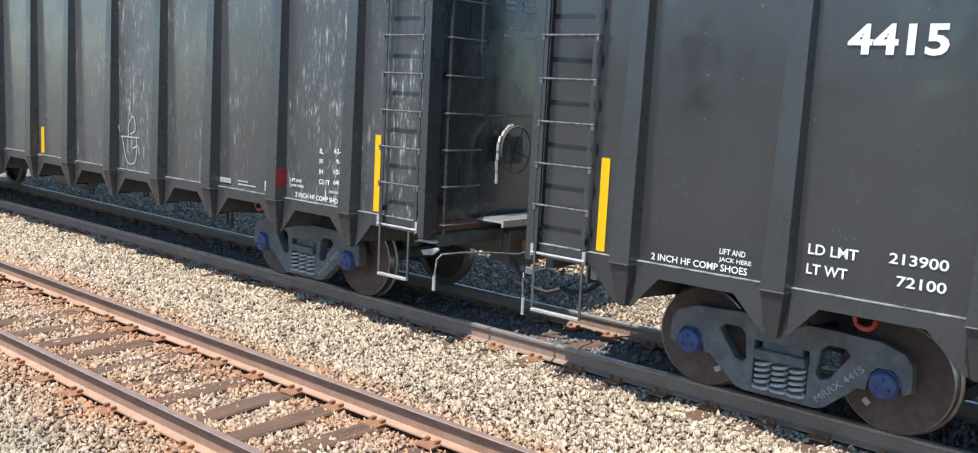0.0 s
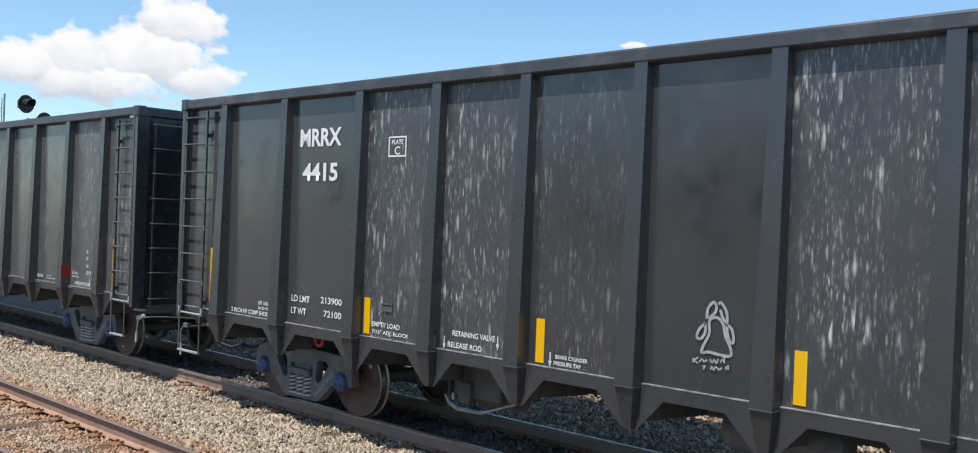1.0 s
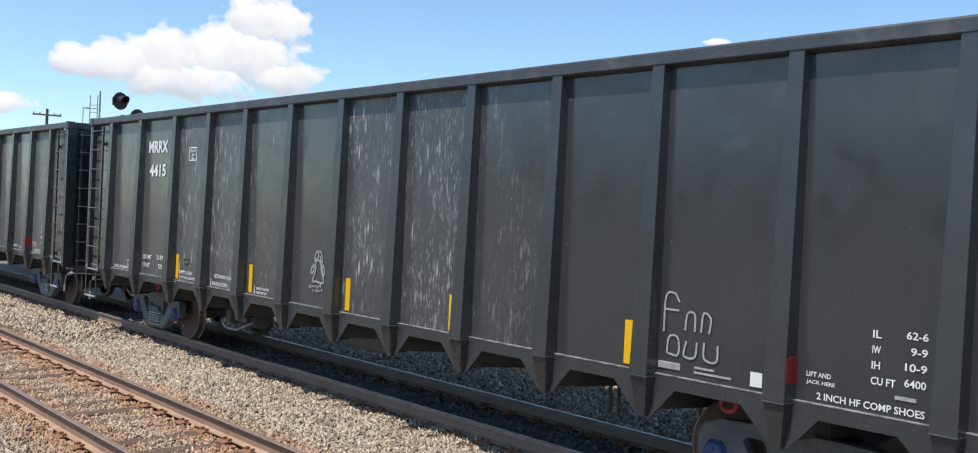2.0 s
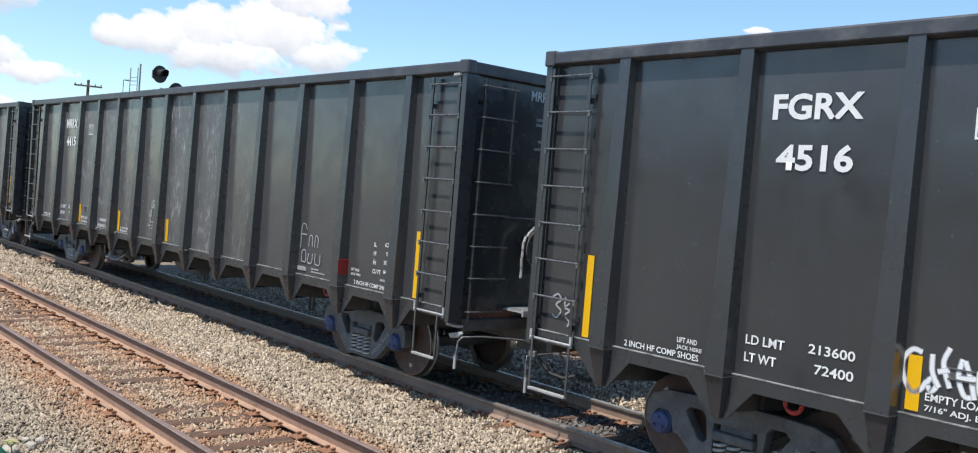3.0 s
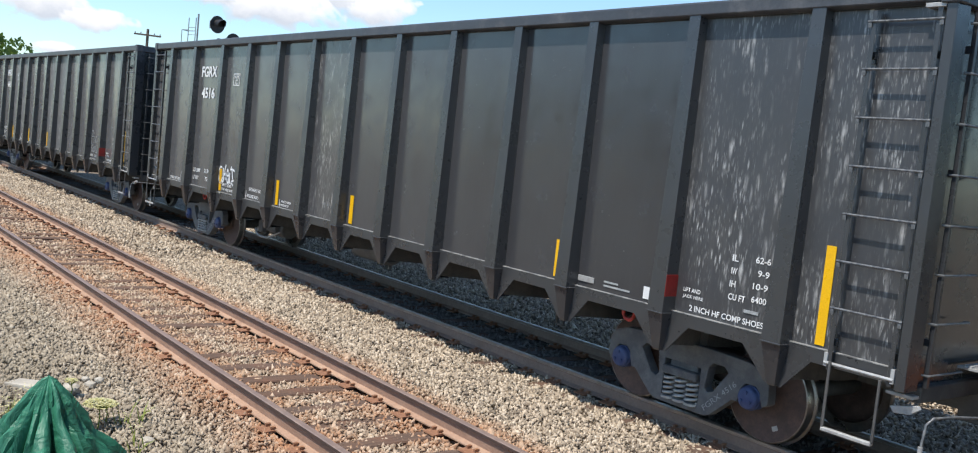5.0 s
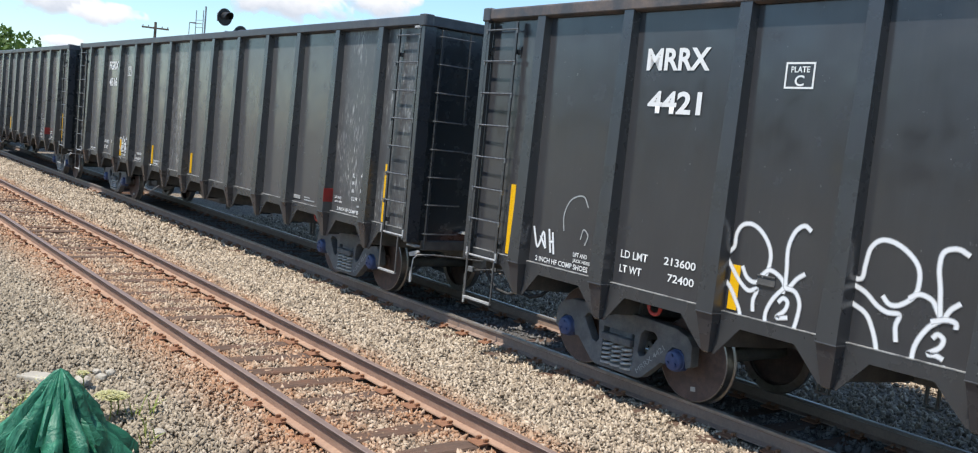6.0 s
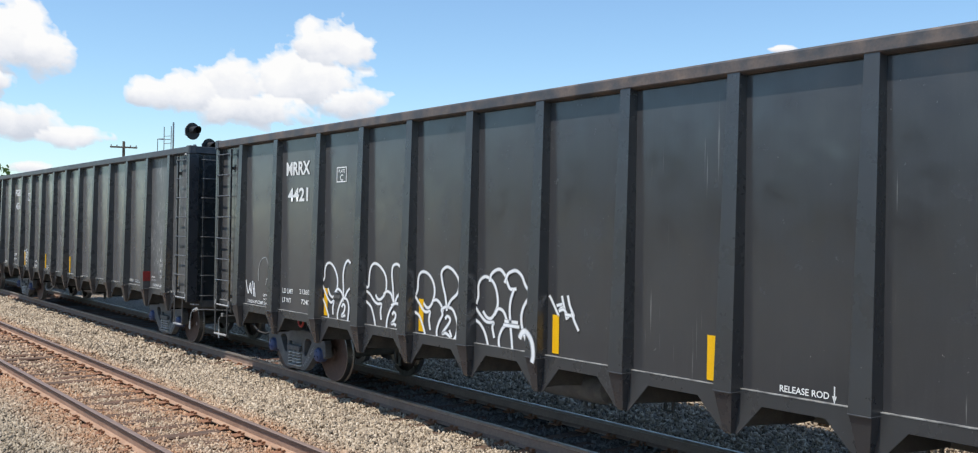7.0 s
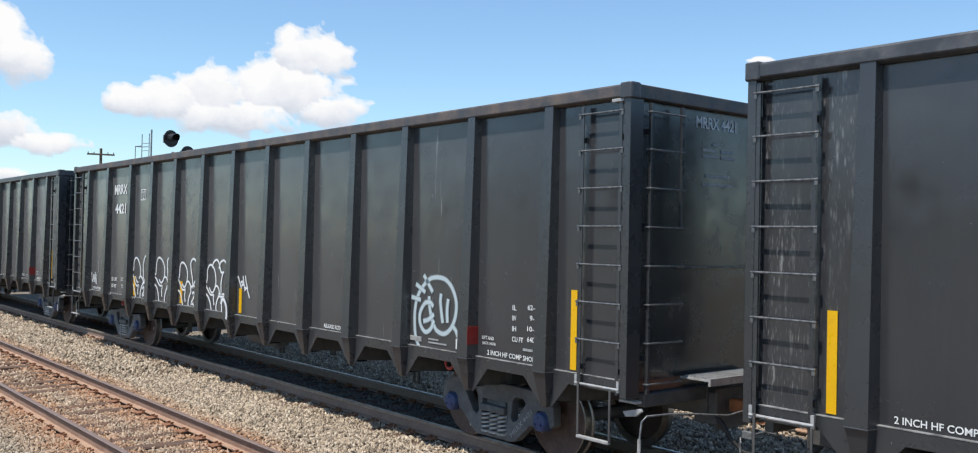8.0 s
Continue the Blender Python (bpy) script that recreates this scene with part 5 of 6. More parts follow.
def build_tarp():
    """A green tarpaulin thrown over a low heap, falling in folds."""
    n, rings = 108, 12
    rnd = random.Random(4)
    verts = [(0.0, 0.0, 0.80)]
    phase = [rnd.uniform(0, 6.28) for _ in range(6)]
    for i in range(1, rings + 1):
        u = i / rings
        for j in range(n):
            a = 2 * math.pi * j / n
            fold = 0.12 * math.sin(3 * a + phase[0] + 1.2 * u) - 0.55 * (1 - abs(math.sin(4.5 * a + phase[1] - 0.9 * u))) ** 3 - 0.45 * (1 - abs(math.sin(6.5 * a + phase[2] + 1.1 * u))) ** 4 + 0.07 * math.sin(17 * a + phase[3] + 5 * u)
            r = (0.13 * u ** 0.5 + 0.36 * u ** 1.1) * (1 + fold * (0.35 + 0.75 * u))
            r *= 1 + 0.22 * noise.fractal(Vector((2.2 * math.cos(a), 2.2 * math.sin(a), 3.5 * u)), 0.8, 2.0, 4)
            z = 0.80 * (1 - u) ** 0.85 + 0.05 * u * noise.fractal(Vector((5 * math.cos(a), 5 * math.sin(a), 6 * u)), 0.8, 2.0, 3) + 0.02 * math.sin(7 * a + 4 * u)
            verts.append((r * math.cos(a), r * math.sin(a) * 1.15, max(z, 0.015)))
    faces = [(0, 1 + j, 1 + (j + 1) % n) for j in range(n)]
    for i in range(rings - 1):
        for j in range(n):
            a, b = 1 + i * n + j, 1 + i * n + (j + 1) % n
            faces.append((a, a + n, b + n, b))
    me = mesh("green_tarp", Shape().add(verts, faces), TARP, smooth=35)
    tagged(new("tarpaulin", me), "crumpled dark green tarpaulin heaped on the gravel", "tarpaulin").matrix_basis = pose(-7.74, 1.82, -0.24)


def build_weeds():
    rng = np.random.default_rng(8)
    spots = [(-9.2, 2.0, 30), (-8.85, 1.85, 70), (-8.7, 1.95, 40), (-8.6, 2.75, 8), (-8.3, 1.62, 70), (-8.0, 2.62, 8)]
    for k, (x, y, count) in enumerate(spots):
        weed = thing("weed", "small yellow-green weed with pale flower heads in gravel", "weed", pose(x, y, -0.22), group="weeds in the gravel")
        verts, faces, dv, df = [], [], [], []
        for _ in range(count):
            a, r, h = rng.uniform(0, 6.28), 0.16 * math.sqrt(rng.random()), rng.uniform(0.08, 0.30)
            lean = rng.normal(size=2) * 0.06
            bx, by = r * math.cos(a), r * math.sin(a)
            w = 0.012 + 0.01 * rng.random()
            n = len(verts)
            verts += [(bx - w, by, 0), (bx + w, by, 0), (bx + lean[0] * 0.6 + w, by + lean[1] * 0.6, h * 0.6), (bx + lean[0] * 0.6 - w, by + lean[1] * 0.6, h * 0.6), (bx + lean[0] * 1.5, by + lean[1] * 1.5, h)]
            faces += [(n, n + 1, n + 2, n + 3), (n + 3, n + 2, n + 4)]
            if rng.random() < 0.35:
                for _ in range(7):
                    m = len(dv)
                    c = np.array([bx + lean[0] * 1.5, by + lean[1] * 1.5, h]) + rng.normal(size=3) * [0.03, 0.03, 0.008]
                    dv += [tuple(c + [-0.012, 0, 0]), tuple(c + [0, -0.012, 0.006]), tuple(c + [0.012, 0, 0]), tuple(c + [0, 0.012, 0.004])]
                    df.append((m, m + 1, m + 2, m + 3))
        me = bpy.data.meshes.new("leaves")
        me.from_pydata(verts, [], faces)
        me.materials.append(WEED)
        tagged(part("leaves", me, weed), kind="stuff")
        if df:
            me = bpy.data.meshes.new("flower_heads")
            me.from_pydata(dv, [], df)
            me.materials.append(DRYWEED)
            tagged(part("flower_heads", me, weed, "pale yellow flower heads"), kind="stuff")
    # tall flowering weeds: thin stems with flat pale heads
    for x, y, h, width in ((-8.62, 2.46, 0.27, 0.17), (-8.75, 2.56, 0.22, 0.13), (-9.75, 2.50, 0.17, 0.07), (-8.95, 2.30, 0.12, 0.08), (-8.55, 2.02, 0.16, 0.09)):
        umbel = thing("flowering_weed", "thin weed with a flat pale yellow flower head in gravel", "weed", pose(x, y, -0.24), group="flowering weeds")
        stem = Shape().rod([(0, 0, 0), (0.012, 0.01, 0.6 * h), (0.0, 0.0, h)], [0.007, 0.006, 0.005], 6)
        dv, df = [], []
        for _ in range(int(260 * width / 0.17)):
            a, q = rng.uniform(0, 6.28), width * math.sqrt(rng.random())
            c = np.array([q * math.cos(a), q * math.sin(a) * 0.8, h + 0.03 - 0.2 * q * q / width + rng.normal() * 0.006])
            if rng.random() < 0.08:
                stem.rod([(0, 0, h * 0.8), tuple(c)], 0.0025, 5)
            m = len(dv)
            e = 0.011 + 0.006 * rng.random()
            dv += [tuple(c + [-e, 0, 0]), tuple(c + [0, -e, 0.005]), tuple(c + [e, 0, 0]), tuple(c + [0, e, 0.003])]
            df.append((m, m + 1, m + 2, m + 3))
        part("stem", mesh("stem", stem, WEED), umbel)
        me = bpy.data.meshes.new("flower_head")
        me.from_pydata(dv, [], df)
        me.materials.append(DRYWEED)
        tagged(part("flower_head", me, umbel, "flat pale yellow flower head"), kind="stuff")
    # a pale slab and some larger rocks
    rnd = random.Random(3)
    slab = mesh("slab", Shape().prism([(-0.24, -0.10), (0.20, -0.12), (0.25, 0.04), (0.18, 0.11), (-0.22, 0.09)], 0.0, 0.075, "z"), STONEPALE, 0.015, segments=2)
    tagged(new("concrete_slab", slab), "broken tan concrete slab lying in the gravel", "slab").matrix_basis = pose(-10.15, 2.20, -0.225, 3, -6, 28)
    for x, y, s, flat in ((-10.0, 2.75, 0.06, 0.7), (-10.15, 2.88, 0.055, 0.7), (-10.25, 2.77, 0.05, 0.6), (-8.75, 2.2, 0.07, 0.7), (-9.9, 2.55, 0.09, 0.6), (-8.1, 2.75, 0.06, 0.7)):
        bm = bmesh.new()
        bmesh.ops.create_icosphere(bm, subdivisions=2, radius=1)
        for v in bm.verts:
            v.co *= 1 + rnd.uniform(-0.14, 0.14)
            v.co.x = max(-0.8, min(0.8, v.co.x))
            v.co = Vector((v.co.x * s * 1.2, v.co.y * s * 0.75, v.co.z * s * flat))
        me = bpy.data.meshes.new("rock")
        bm.to_mesh(me)
        bm.free()
        me.materials.append(STONEPALE)
        tagged(new("rock", me), "pale rock lying in the gravel", "rock", group="pale rocks").matrix_basis = pose(x, y, -0.20 + s * flat * 0.45, rnd.uniform(-8, 8), rnd.uniform(-8, 8), rnd.uniform(0, 60))


# ---------------------------------------------------------------- what was sprayed on the cars
BUBBLE_A_FIRST = [
    [(4.28, 1.84), (4.35, 1.91), (4.36, 2.04), (4.42, 2.13), (4.53, 2.15), (4.65, 2.09), (4.75, 1.97), (4.78, 1.84), (4.74, 1.68), (4.64, 1.61), (4.54, 1.64), (4.47, 1.74)],
    [(4.23, 1.86), (4.3, 1.77), (4.45, 1.6), (4.57, 1.52), (4.67, 1.55), (4.64, 1.44), (4.65, 1.33)],
    [(4.22, 1.61), (4.34, 1.53), (4.44, 1.4), (4.5, 1.3), (4.51, 1.2)],
    [(4.7, 1.68), (4.78, 1.75), (4.89, 1.72), (4.96, 1.65), (4.96, 1.56)],
    [(5.18, 2.17), (5.1, 2.21), (5.01, 2.14), (4.96, 1.99), (4.97, 1.8), (4.99, 1.61), (5.09, 1.72), (5.17, 1.78)],
    [(4.96, 1.61), (4.86, 1.49), (4.8, 1.35), (4.81, 1.21)],
    [(4.98, 1.62), (5.09, 1.6), (5.15, 1.5), (5.14, 1.35), (5.11, 1.22)],
]
BUBBLE_A_SECOND = [
    [(4.92, 1.47), (4.97, 1.52), (5.02, 1.49), (5.0, 1.41), (4.92, 1.33), (5.04, 1.35)],
]
BUBBLE_B_FIRST = [
    [(5.61, 1.83), (5.72, 1.84), (5.74, 1.96), (5.77, 2.11), (5.86, 2.19), (5.99, 2.18), (6.12, 2.11), (6.21, 2.01), (6.23, 1.88), (6.2, 1.77), (6.09, 1.68), (6.0, 1.67), (5.93, 1.73)],
    [(5.61, 1.79), (5.77, 1.73), (5.89, 1.64), (5.99, 1.6), (6.1, 1.6), (6.08, 1.5), (6.1, 1.37)],
    [(5.65, 1.62), (5.8, 1.55), (5.88, 1.43), (5.93, 1.3), (5.94, 1.22)],
    [(6.16, 1.75), (6.25, 1.8), (6.36, 1.77), (6.42, 1.68), (6.45, 1.64)],
    [(6.61, 2.17), (6.51, 2.21), (6.4, 2.17), (6.38, 2.04), (6.41, 1.88), (6.45, 1.64), (6.52, 1.73), (6.59, 1.79)],
    [(6.45, 1.63), (6.35, 1.54), (6.27, 1.39), (6.25, 1.22)],
    [(6.37, 1.6), (6.49, 1.64), (6.57, 1.63), (6.58, 1.58)],
]
BUBBLE_B_SECOND = [
    [(6.4, 1.47), (6.44, 1.51), (6.49, 1.48), (6.47, 1.41), (6.38, 1.34), (6.45, 1.34), (6.51, 1.32)],
    [(6.54, 1.27), (6.5, 1.21)],
]
BUBBLE_C_FIRST = [
    [(7.01, 1.8), (7.05, 1.88), (7.06, 2.02), (7.1, 2.1), (7.18, 2.13), (7.29, 2.11), (7.4, 2.03), (7.46, 1.91), (7.44, 1.77), (7.36, 1.66), (7.28, 1.64), (7.19, 1.7)],
    [(6.99, 1.78), (7.09, 1.69), (7.21, 1.59), (7.29, 1.58), (7.36, 1.59), (7.34, 1.48), (7.37, 1.34)],
    [(6.97, 1.56), (7.09, 1.52), (7.17, 1.42), (7.24, 1.29), (7.27, 1.18)],
    [(7.41, 1.74), (7.52, 1.76), (7.62, 1.7), (7.67, 1.61)],
    [(7.76, 1.63), (7.72, 1.82), (7.65, 1.99), (7.62, 2.12), (7.67, 2.19), (7.77, 2.22), (7.9, 2.17), (8.01, 2.07), (8.03, 1.97), (7.98, 1.87), (7.85, 1.78), (7.77, 1.68)],
    [(7.75, 1.69), (7.64, 1.64), (7.66, 1.57), (7.58, 1.46), (7.53, 1.33), (7.56, 1.19)],
]
BUBBLE_C_SECOND = [
    [(7.75, 1.69), (7.88, 1.66), (7.96, 1.56), (8.0, 1.44), (7.95, 1.29), (7.82, 1.18)],
    [(7.72, 1.52), (7.77, 1.56), (7.83, 1.53), (7.81, 1.47), (7.66, 1.32), (7.74, 1.33), (7.86, 1.28)],
    [(7.82, 1.38), (7.87, 1.29)],
]
BUBBLE_D_FIRST = [
    [(8.4, 1.77), (8.44, 1.87), (8.44, 2.01), (8.49, 2.09), (8.58, 2.13), (8.67, 2.11), (8.76, 2.05), (8.82, 1.94), (8.84, 1.8), (8.79, 1.69), (8.71, 1.61), (8.62, 1.62), (8.54, 1.69)],
    [(8.67, 2.07), (8.7, 2.16), (8.79, 2.22), (8.89, 2.23), (8.98, 2.16), (9.02, 2.08), (9.07, 2.01), (9.13, 2.0), (9.2, 2.01)],
    [(8.97, 2.07), (9.03, 2.18), (9.11, 2.22), (9.2, 2.23), (9.3, 2.17), (9.37, 2.06), (9.45, 1.99), (9.47, 1.95), (9.4, 1.88), (9.33, 1.78), (9.3, 1.66), (9.33, 1.52), (9.39, 1.41), (9.45, 1.33)],
    [(9.15, 1.99), (9.1, 1.88), (9.08, 1.75), (9.1, 1.55), (9.13, 1.35), (9.15, 1.17)],
]
BUBBLE_D_SECOND = [
    [(8.33, 1.78), (8.38, 1.73), (8.51, 1.62), (8.62, 1.56), (8.76, 1.56), (8.74, 1.5), (8.78, 1.37)],
    [(8.37, 1.57), (8.49, 1.52), (8.6, 1.4), (8.68, 1.2)],
    [(8.78, 1.66), (8.85, 1.74), (8.95, 1.72), (9.01, 1.64), (9.02, 1.57), (8.94, 1.5), (8.88, 1.39), (8.88, 1.29), (8.93, 1.19)],
    [(8.98, 1.6), (9.24, 1.6)],
    [(8.96, 1.55), (9.27, 1.55)],
]
BUBBLE_E = [
    [(9.47, 1.44), (9.52, 1.52), (9.59, 1.53), (9.67, 1.46), (9.71, 1.37), (9.72, 1.26), (9.7, 1.18)],
]
TAG = [
    [(9.8, 1.97), (9.85, 1.91), (9.97, 1.74)],
    [(9.93, 1.86), (10.04, 1.88), (9.97, 1.8)],
    [(10.02, 1.98), (10.05, 1.88), (10.11, 1.71)],
    [(9.97, 1.8), (10.06, 1.82), (10.14, 1.73)],
    [(10.08, 1.77), (10.24, 1.76)],
    [(10.12, 1.99), (10.16, 1.87), (10.23, 1.76)],
    [(10.19, 1.8), (10.24, 1.7), (10.31, 1.6)],
]
TAG_SMALL = [
    [(1.31, 1.71), (1.41, 1.47), (1.5, 1.66), (1.56, 1.47)],
    [(1.56, 1.47), (1.45, 1.61)],
    [(1.6, 1.71), (1.66, 1.43)],
    [(1.67, 1.68), (1.72, 1.42)],
    [(1.62, 1.56), (1.7, 1.57)],
]
RING_FIRST = [
    [(15.63, 1.18), (15.52, 1.25), (15.43, 1.39), (15.4, 1.55), (15.4, 1.74), (15.45, 1.92), (15.57, 2.07), (15.73, 2.18), (15.9, 2.21), (16.07, 2.19), (16.2, 2.11), (16.28, 2.0), (16.32, 1.87), (16.3, 1.71), (16.21, 1.56), (16.07, 1.48), (15.93, 1.5), (15.85, 1.56), (15.78, 1.68), (15.73, 1.84), (15.72, 1.95)],
    [(16.26, 1.59), (16.32, 1.54), (16.37, 1.46)],
    [(15.82, 1.82), (15.75, 1.87), (15.63, 1.85), (15.53, 1.73), (15.52, 1.6), (15.59, 1.5), (15.68, 1.47), (15.78, 1.53), (15.84, 1.64)],
    [(15.6, 1.61), (15.72, 1.64), (15.84, 1.72)],
    [(15.99, 2.0), (15.98, 1.89), (16.01, 1.73), (16.04, 1.62)],
    [(16.15, 1.94), (16.13, 1.81), (16.14, 1.63)],
    [(15.32, 1.92), (15.54, 1.89)],
    [(15.42, 2.1), (15.64, 2.0)],
]
RING_SECOND = [
    [(15.59, 2.23), (15.8, 2.01)],
]
FAINT = [
    [(15.35, 1.68), (15.36, 2.02), (15.46, 2.06), (15.52, 1.98)],
    [(15.36, 1.90), (15.52, 1.90)],
    [(15.60, 1.72), (15.62, 1.88), (15.70, 1.88), (15.71, 1.72)],
    [(15.78, 1.72), (15.80, 1.90), (15.88, 1.86), (15.87, 1.72)],
    [(15.40, 1.48), (15.42, 1.64), (15.52, 1.64), (15.53, 1.48), (15.41, 1.48)],
    [(15.62, 1.62), (15.60, 1.48), (15.72, 1.48), (15.74, 1.62)],
    [(15.82, 1.63), (15.83, 1.48), (15.96, 1.47), (15.97, 1.62)],
]
SKETCH = [
    [(0.30, 1.66), (0.38, 1.70), (0.43, 1.64), (0.36, 1.58), (0.44, 1.52), (0.38, 1.44), (0.30, 1.47)],
    [(0.50, 1.68), (0.50, 1.58), (0.57, 1.62)],
    [(0.50, 1.56), (0.58, 1.54), (0.51, 1.49)],
    [(0.52, 1.46), (0.58, 1.42), (0.56, 1.36)],
]
ARC = [
    [(1.86, 1.72), (1.84, 1.92), (1.94, 2.10), (2.14, 2.16), (2.24, 2.04)],
    [(2.16, 1.66), (2.20, 1.78), (2.28, 1.72), (2.24, 1.60)],
]
SCRAWL_FIRST = [
    [(4.45, 1.77), (4.37, 1.78), (4.3, 1.68), (4.32, 1.55), (4.39, 1.45), (4.46, 1.48), (4.5, 1.55)],
    [(4.5, 1.54), (4.54, 1.58), (4.58, 1.53), (4.54, 1.48), (4.51, 1.52)],
    [(4.53, 1.77), (4.54, 1.63), (4.6, 1.52)],
    [(4.66, 1.84), (4.62, 1.71), (4.68, 1.53)],
    [(4.58, 1.64), (4.67, 1.67)],
    [(4.76, 1.77), (4.74, 1.63), (4.79, 1.5), (4.85, 1.49)],
    [(4.78, 1.76), (4.83, 1.63), (4.87, 1.48)],
    [(4.74, 1.62), (4.9, 1.64)],
    [(4.89, 1.7), (4.9, 1.55), (4.96, 1.48)],
    [(4.95, 1.83), (5.01, 1.72), (5.06, 1.58)],
    [(4.91, 1.77), (5.09, 1.76), (5.23, 1.67), (5.26, 1.62), (5.17, 1.58), (5.01, 1.53)],
    [(5.09, 1.56), (5.17, 1.52), (5.2, 1.4), (5.25, 1.27)],
    [(5.25, 1.57), (5.17, 1.52)],
]
SCRAWL_SECOND = [
    [(5.0, 1.5), (5.08, 1.45)],
]
PAW = [
    [(9.02, 1.7), (9.0, 1.63), (9.07, 1.64), (9.17, 1.63), (9.28, 1.63), (9.28, 1.7), (9.23, 1.79), (9.2, 1.9), (9.14, 1.95), (9.07, 1.92), (9.07, 1.8), (9.02, 1.7)],
    [(9.04, 1.93), (9.05, 2.02), (9.1, 2.08), (9.13, 2.05), (9.12, 1.99), (9.05, 1.93)],
    [(9.15, 2.07), (9.18, 2.08), (9.23, 2.01), (9.24, 1.92), (9.2, 1.95), (9.17, 2.02)],
    [(9.03, 1.89), (8.97, 1.83), (8.95, 1.76), (8.99, 1.75), (9.03, 1.81), (9.03, 1.89)],
    [(9.24, 1.9), (9.29, 1.86), (9.31, 1.76), (9.28, 1.75), (9.25, 1.82), (9.24, 1.9)],
]
NOTE = [
    [(8.92, 1.57), (8.92, 1.53)],
    [(8.97, 1.58), (8.93, 1.55), (8.97, 1.53)],
    [(8.98, 1.54), (9.01, 1.57), (9.03, 1.55), (9.06, 1.57)],
    [(9.09, 1.58), (9.11, 1.55), (9.13, 1.58), (9.15, 1.55), (9.17, 1.59)],
    [(9.19, 1.56), (9.21, 1.59), (9.23, 1.56)],
    [(9.21, 1.61), (9.24, 1.62)],
    [(9.23, 1.61), (9.23, 1.56)],
    [(9.02, 1.51), (9.05, 1.51)],
    [(9.04, 1.52), (9.03, 1.48)],
    [(9.1, 1.49), (9.11, 1.52), (9.13, 1.49), (9.15, 1.52), (9.18, 1.5), (9.21, 1.52)],
    [(9.25, 1.54), (9.25, 1.51)],
    [(9.27, 1.55), (9.27, 1.51)],
]
CUP = [
    [(12.65, 1.77), (12.79, 1.4), (13.04, 1.42), (13.08, 1.8)],
    [(12.61, 1.77), (13.16, 1.78)],
    [(12.84, 1.78), (12.85, 1.97), (12.99, 2.09), (13.04, 1.89), (12.89, 1.82)],
    [(12.45, 1.87), (12.54, 1.93), (12.59, 1.83)],
    [(12.98, 1.61), (13.12, 1.65), (13.17, 1.53)],
]


def sprayed(car, strokes, width, label, mat=None, y=PANEL_Y - 0.009):
    first = None
    for k, stroke in enumerate(strokes):
        me = ribbon_mesh([stroke], width, mat or SPRAY)
        if first is None:
            first = part("graffiti", me, car, label, pose(0, y, 0))
        else:
            part("stroke", me, first, at=pose(0, -0.0008 * k, 0))


# ---------------------------------------------------------------- the place
build_ground()
build_signal()
build_pole()
build_clouds(15, 105, 420, CLOUDS, "white fair-weather cumulus clouds in the distance")
build_clouds(110, 185, 200, CLOUDS_BEHIND, "white cumulus clouds in the distance behind the path")
build_tree(-19.8, 37.0, 11.2, 3.1, 21, 26000, 0.20, "tall fresh green broadleaf tree beyond the train")
build_tree(-14.5, 41.0, 9.6, 3.6, 22, 22000, 0.20, "tall fresh green broadleaf tree beyond the train")
for k in range(11):
    build_tree(-96 + 9.5 * k, -60 - 5 * ((k * 37) % 3), 9.5 + (k * 53 % 5), 5.6, 30 + k, 5000, 0.5, "green broadleaf tree across the yard behind the path")
build_woods()
build_tarp()
build_weeds()

CARS = []
for mark, number, load, light, panels, chord, wheel, label in (
    ("MRRX", "4404", "213900", "72100", {8: PAINT_SPECK_LIGHT, 9: PAINT_SPECK, 10: PAINT_SPECK_LIGHT, 11: PAINT_SPECK_LIGHT, 12: PAINT_SPECK, 13: PAINT_SPECK, 5: PAINT_SPECK_LIGHT}, CHORD, True, "black high-sided gondola with pale splashes and scratches"),
    ("MRRX", "4415", "213900", "72100", {3: PAINT_SPECK, 4: PAINT_SPECK, 5: PAINT_SPECK_LIGHT, 7: PAINT_SPECK, 8: PAINT_SPECK, 9: PAINT_SPECK_LIGHT}, CHORD, True, "black high-sided gondola with splashed panels and a chalk drawing"),
    ("FGRX", "4516", "213600", "72400", {4: PAINT_STREAK, 6: PAINT_SPLASH, 13: PAINT_SPECK, 12: PAINT_SPECK}, CHORD, False, "black high-sided gondola with a white sprayed scrawl"),
    ("MRRX", "4421", "213600", "72400", {8: PAINT_STREAK, 10: PAINT_STREAK, 11: PAINT_STREAK}, CHORD_RUST, False, "black high-sided gondola with white sprayed graffiti along its foot"),
    ("", "", "213900", "72100", {0: PAINT_SPECK_LIGHT}, CHORD, False, "black high-sided gondola at the end of the view"),
):
    CARS.append(build_car(mark, number, load, light, panels, chord, wheel, label))
sprayed(CARS[0][0], CUP, 0.022, "chalk drawing of a cup", GREYTEXT)
sprayed(CARS[1][0], PAW, 0.026, "chalk drawing of a paw", GREYTEXT)
sprayed(CARS[1][0], FAINT, 0.02, "faint chalk letters", GREYTEXT)
sprayed(CARS[2][0], SKETCH, 0.022, "chalk scribble behind the ladder", GREYTEXT)
sprayed(CARS[3][0], ARC, 0.018, "faint sprayed arc", GREYTEXT)
sprayed(CARS[1][0], NOTE, 0.014, "chalk handwriting", GREYTEXT)
sprayed(CARS[2][0], SCRAWL_FIRST, 0.055, "white sprayed scrawl")
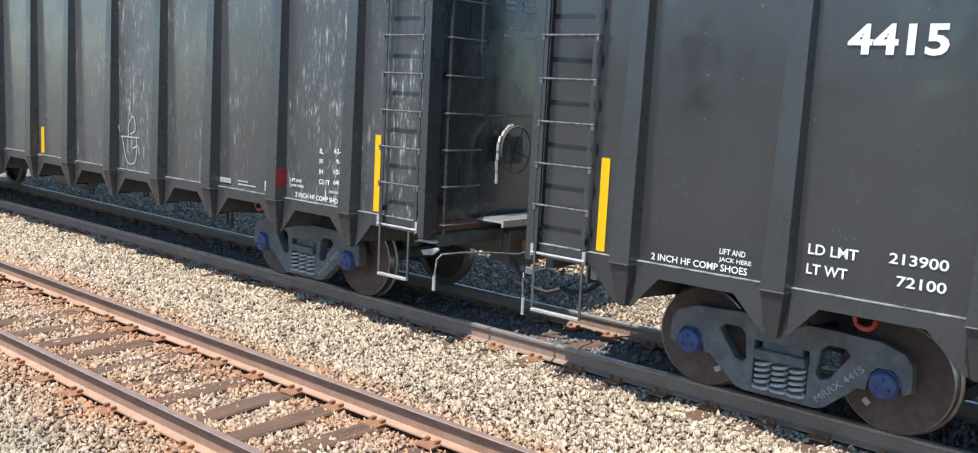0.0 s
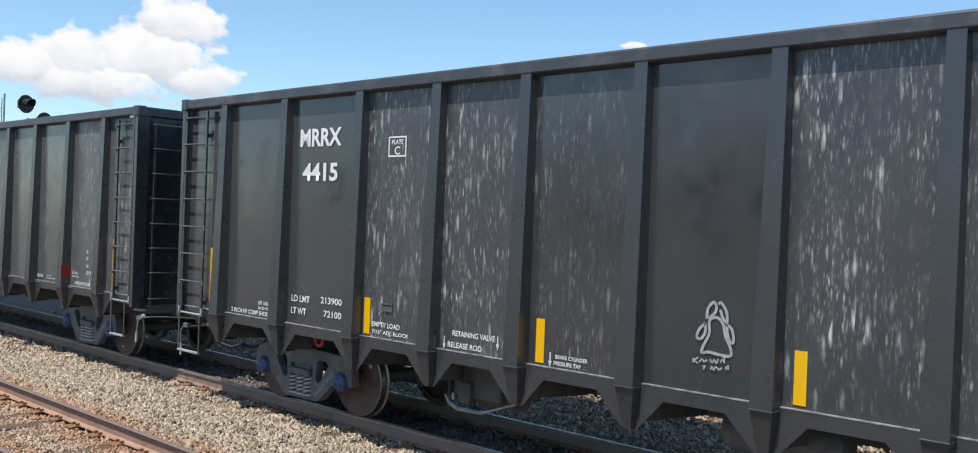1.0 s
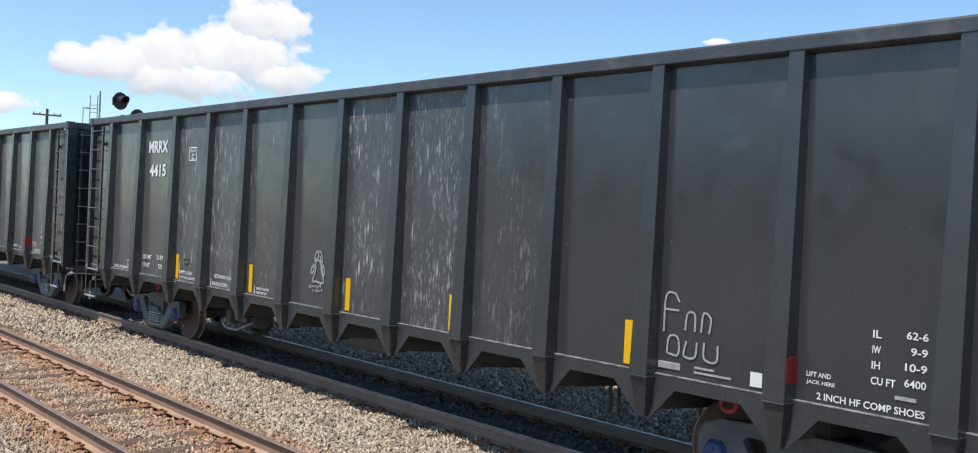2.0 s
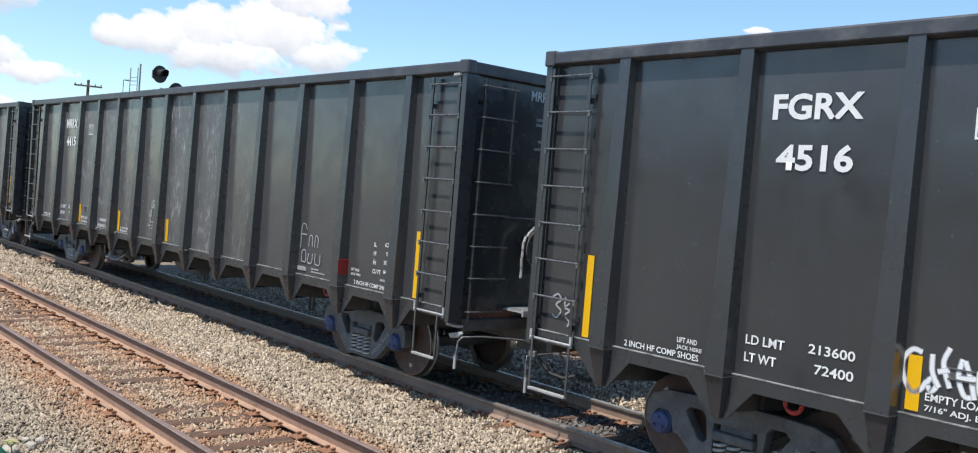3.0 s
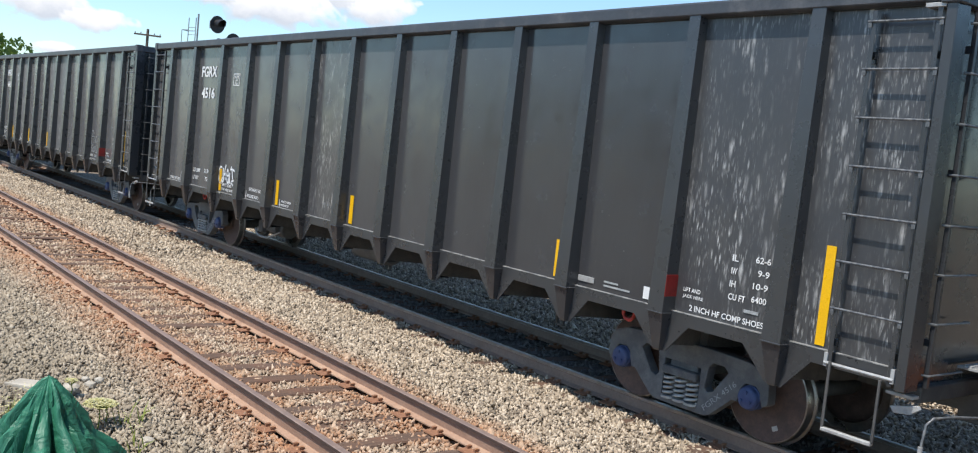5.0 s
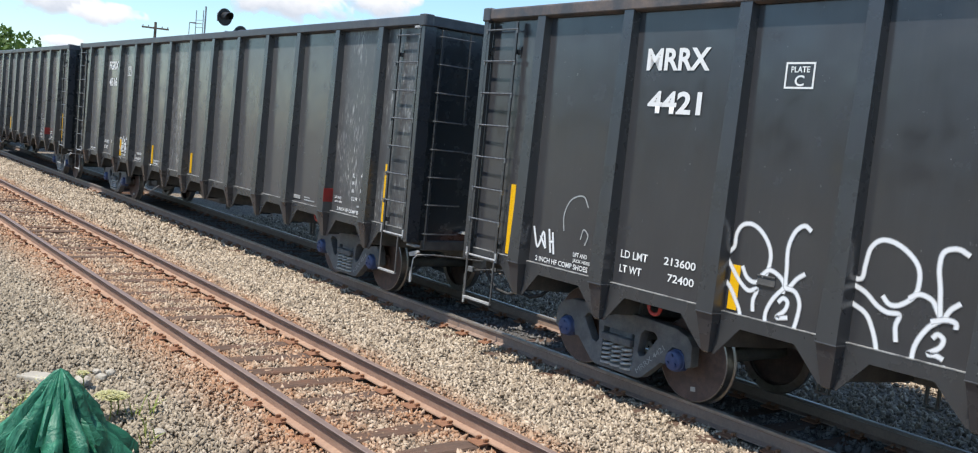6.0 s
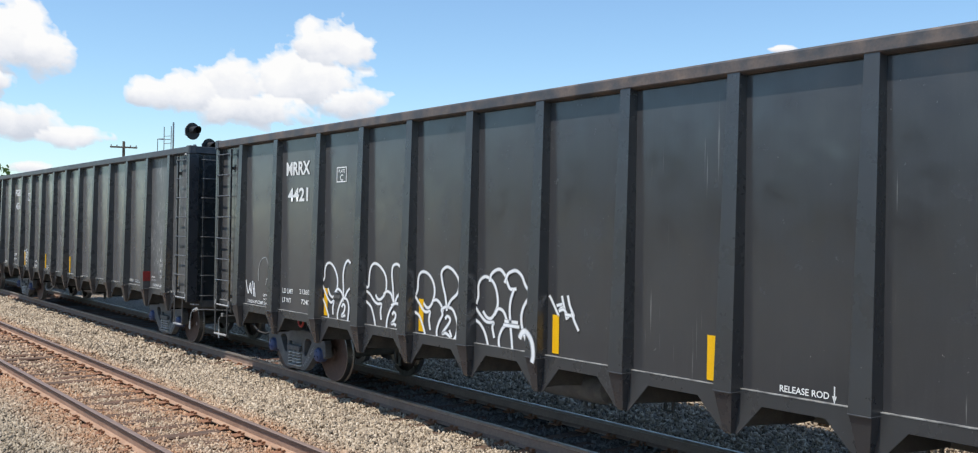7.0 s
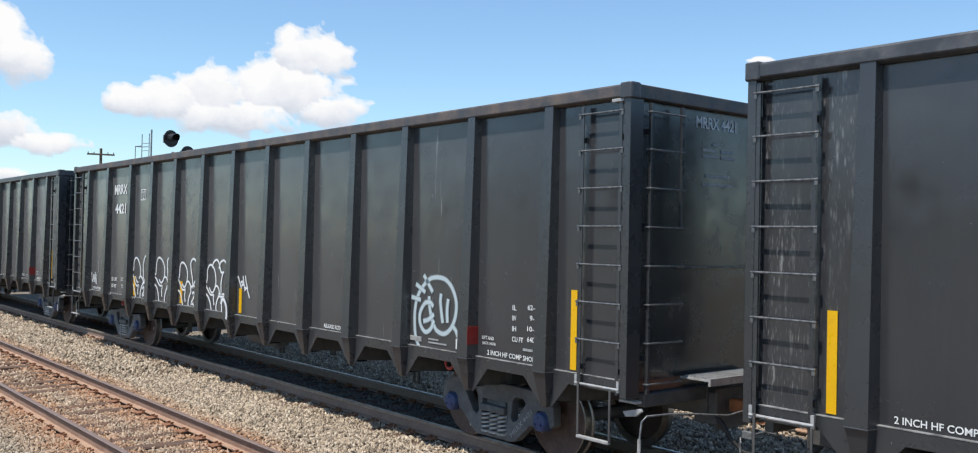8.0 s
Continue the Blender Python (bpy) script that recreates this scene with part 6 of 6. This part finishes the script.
sprayed(CARS[2][0], SCRAWL_SECOND, 0.055, "white sprayed scrawl")
for strokes in (BUBBLE_A_FIRST, BUBBLE_A_SECOND, BUBBLE_B_FIRST, BUBBLE_B_SECOND, BUBBLE_C_FIRST, BUBBLE_C_SECOND, BUBBLE_D_FIRST, BUBBLE_D_SECOND):
    sprayed(CARS[3][0], strokes, 0.058, "white sprayed bubble letters")
sprayed(CARS[3][0], BUBBLE_E, 0.09, "white sprayed curve over a side post", y=RIB_Y - 0.012)
sprayed(CARS[3][0], TAG, 0.05, "white sprayed tag")
sprayed(CARS[3][0], TAG_SMALL, 0.045, "white sprayed tag")
sprayed(CARS[3][0], RING_FIRST, 0.085, "pale blue sprayed ring with strokes inside", SPRAY_PALE)
sprayed(CARS[3][0], RING_SECOND, 0.085, "pale blue sprayed ring with strokes inside", SPRAY_PALE)

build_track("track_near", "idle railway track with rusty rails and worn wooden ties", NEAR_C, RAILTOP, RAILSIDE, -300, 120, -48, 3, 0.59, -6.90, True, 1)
build_track("track_train", "railway track under the train with polished rails", TRAIN_C, RAILBRIGHT, RAILSIDE_USED, -300, 120, -48, 4, 0.54, -7.24, True, 2)
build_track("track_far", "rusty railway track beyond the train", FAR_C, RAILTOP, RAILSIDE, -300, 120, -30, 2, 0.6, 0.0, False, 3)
build_ballast()


# ---------------------------------------------------------------- the train's run
RUN = (-57.0199, -30.6643, -0.3285, -0.5468, -0.0731, 0.3465)     # where the first car begins, by powers of (t - 4) / 4


def run_at(t):
    u = (t - 4) / 4
    return sum(c * u ** k for k, c in enumerate(RUN))


def motions():
    """The cars roll to -x, gathering a little speed, and their wheels turn with them."""
    half_seconds = [0.25 * k for k in range(33)]
    beats = [k / 15 for k in range(121)]
    for i, (car, wheels) in enumerate(CARS):
        walk(car, [(t, pose(run_at(t) + PITCH * i, TRAIN_C, CAR_Z)) for t in half_seconds])
        for ws, x in wheels:
            walk(ws, [(t, pose(x, 0, R_WHEEL + TRAIN_Z - CAR_Z, 0, math.degrees((run_at(t) - run_at(0)) / R_WHEEL), 0)) for t in beats])


motions()
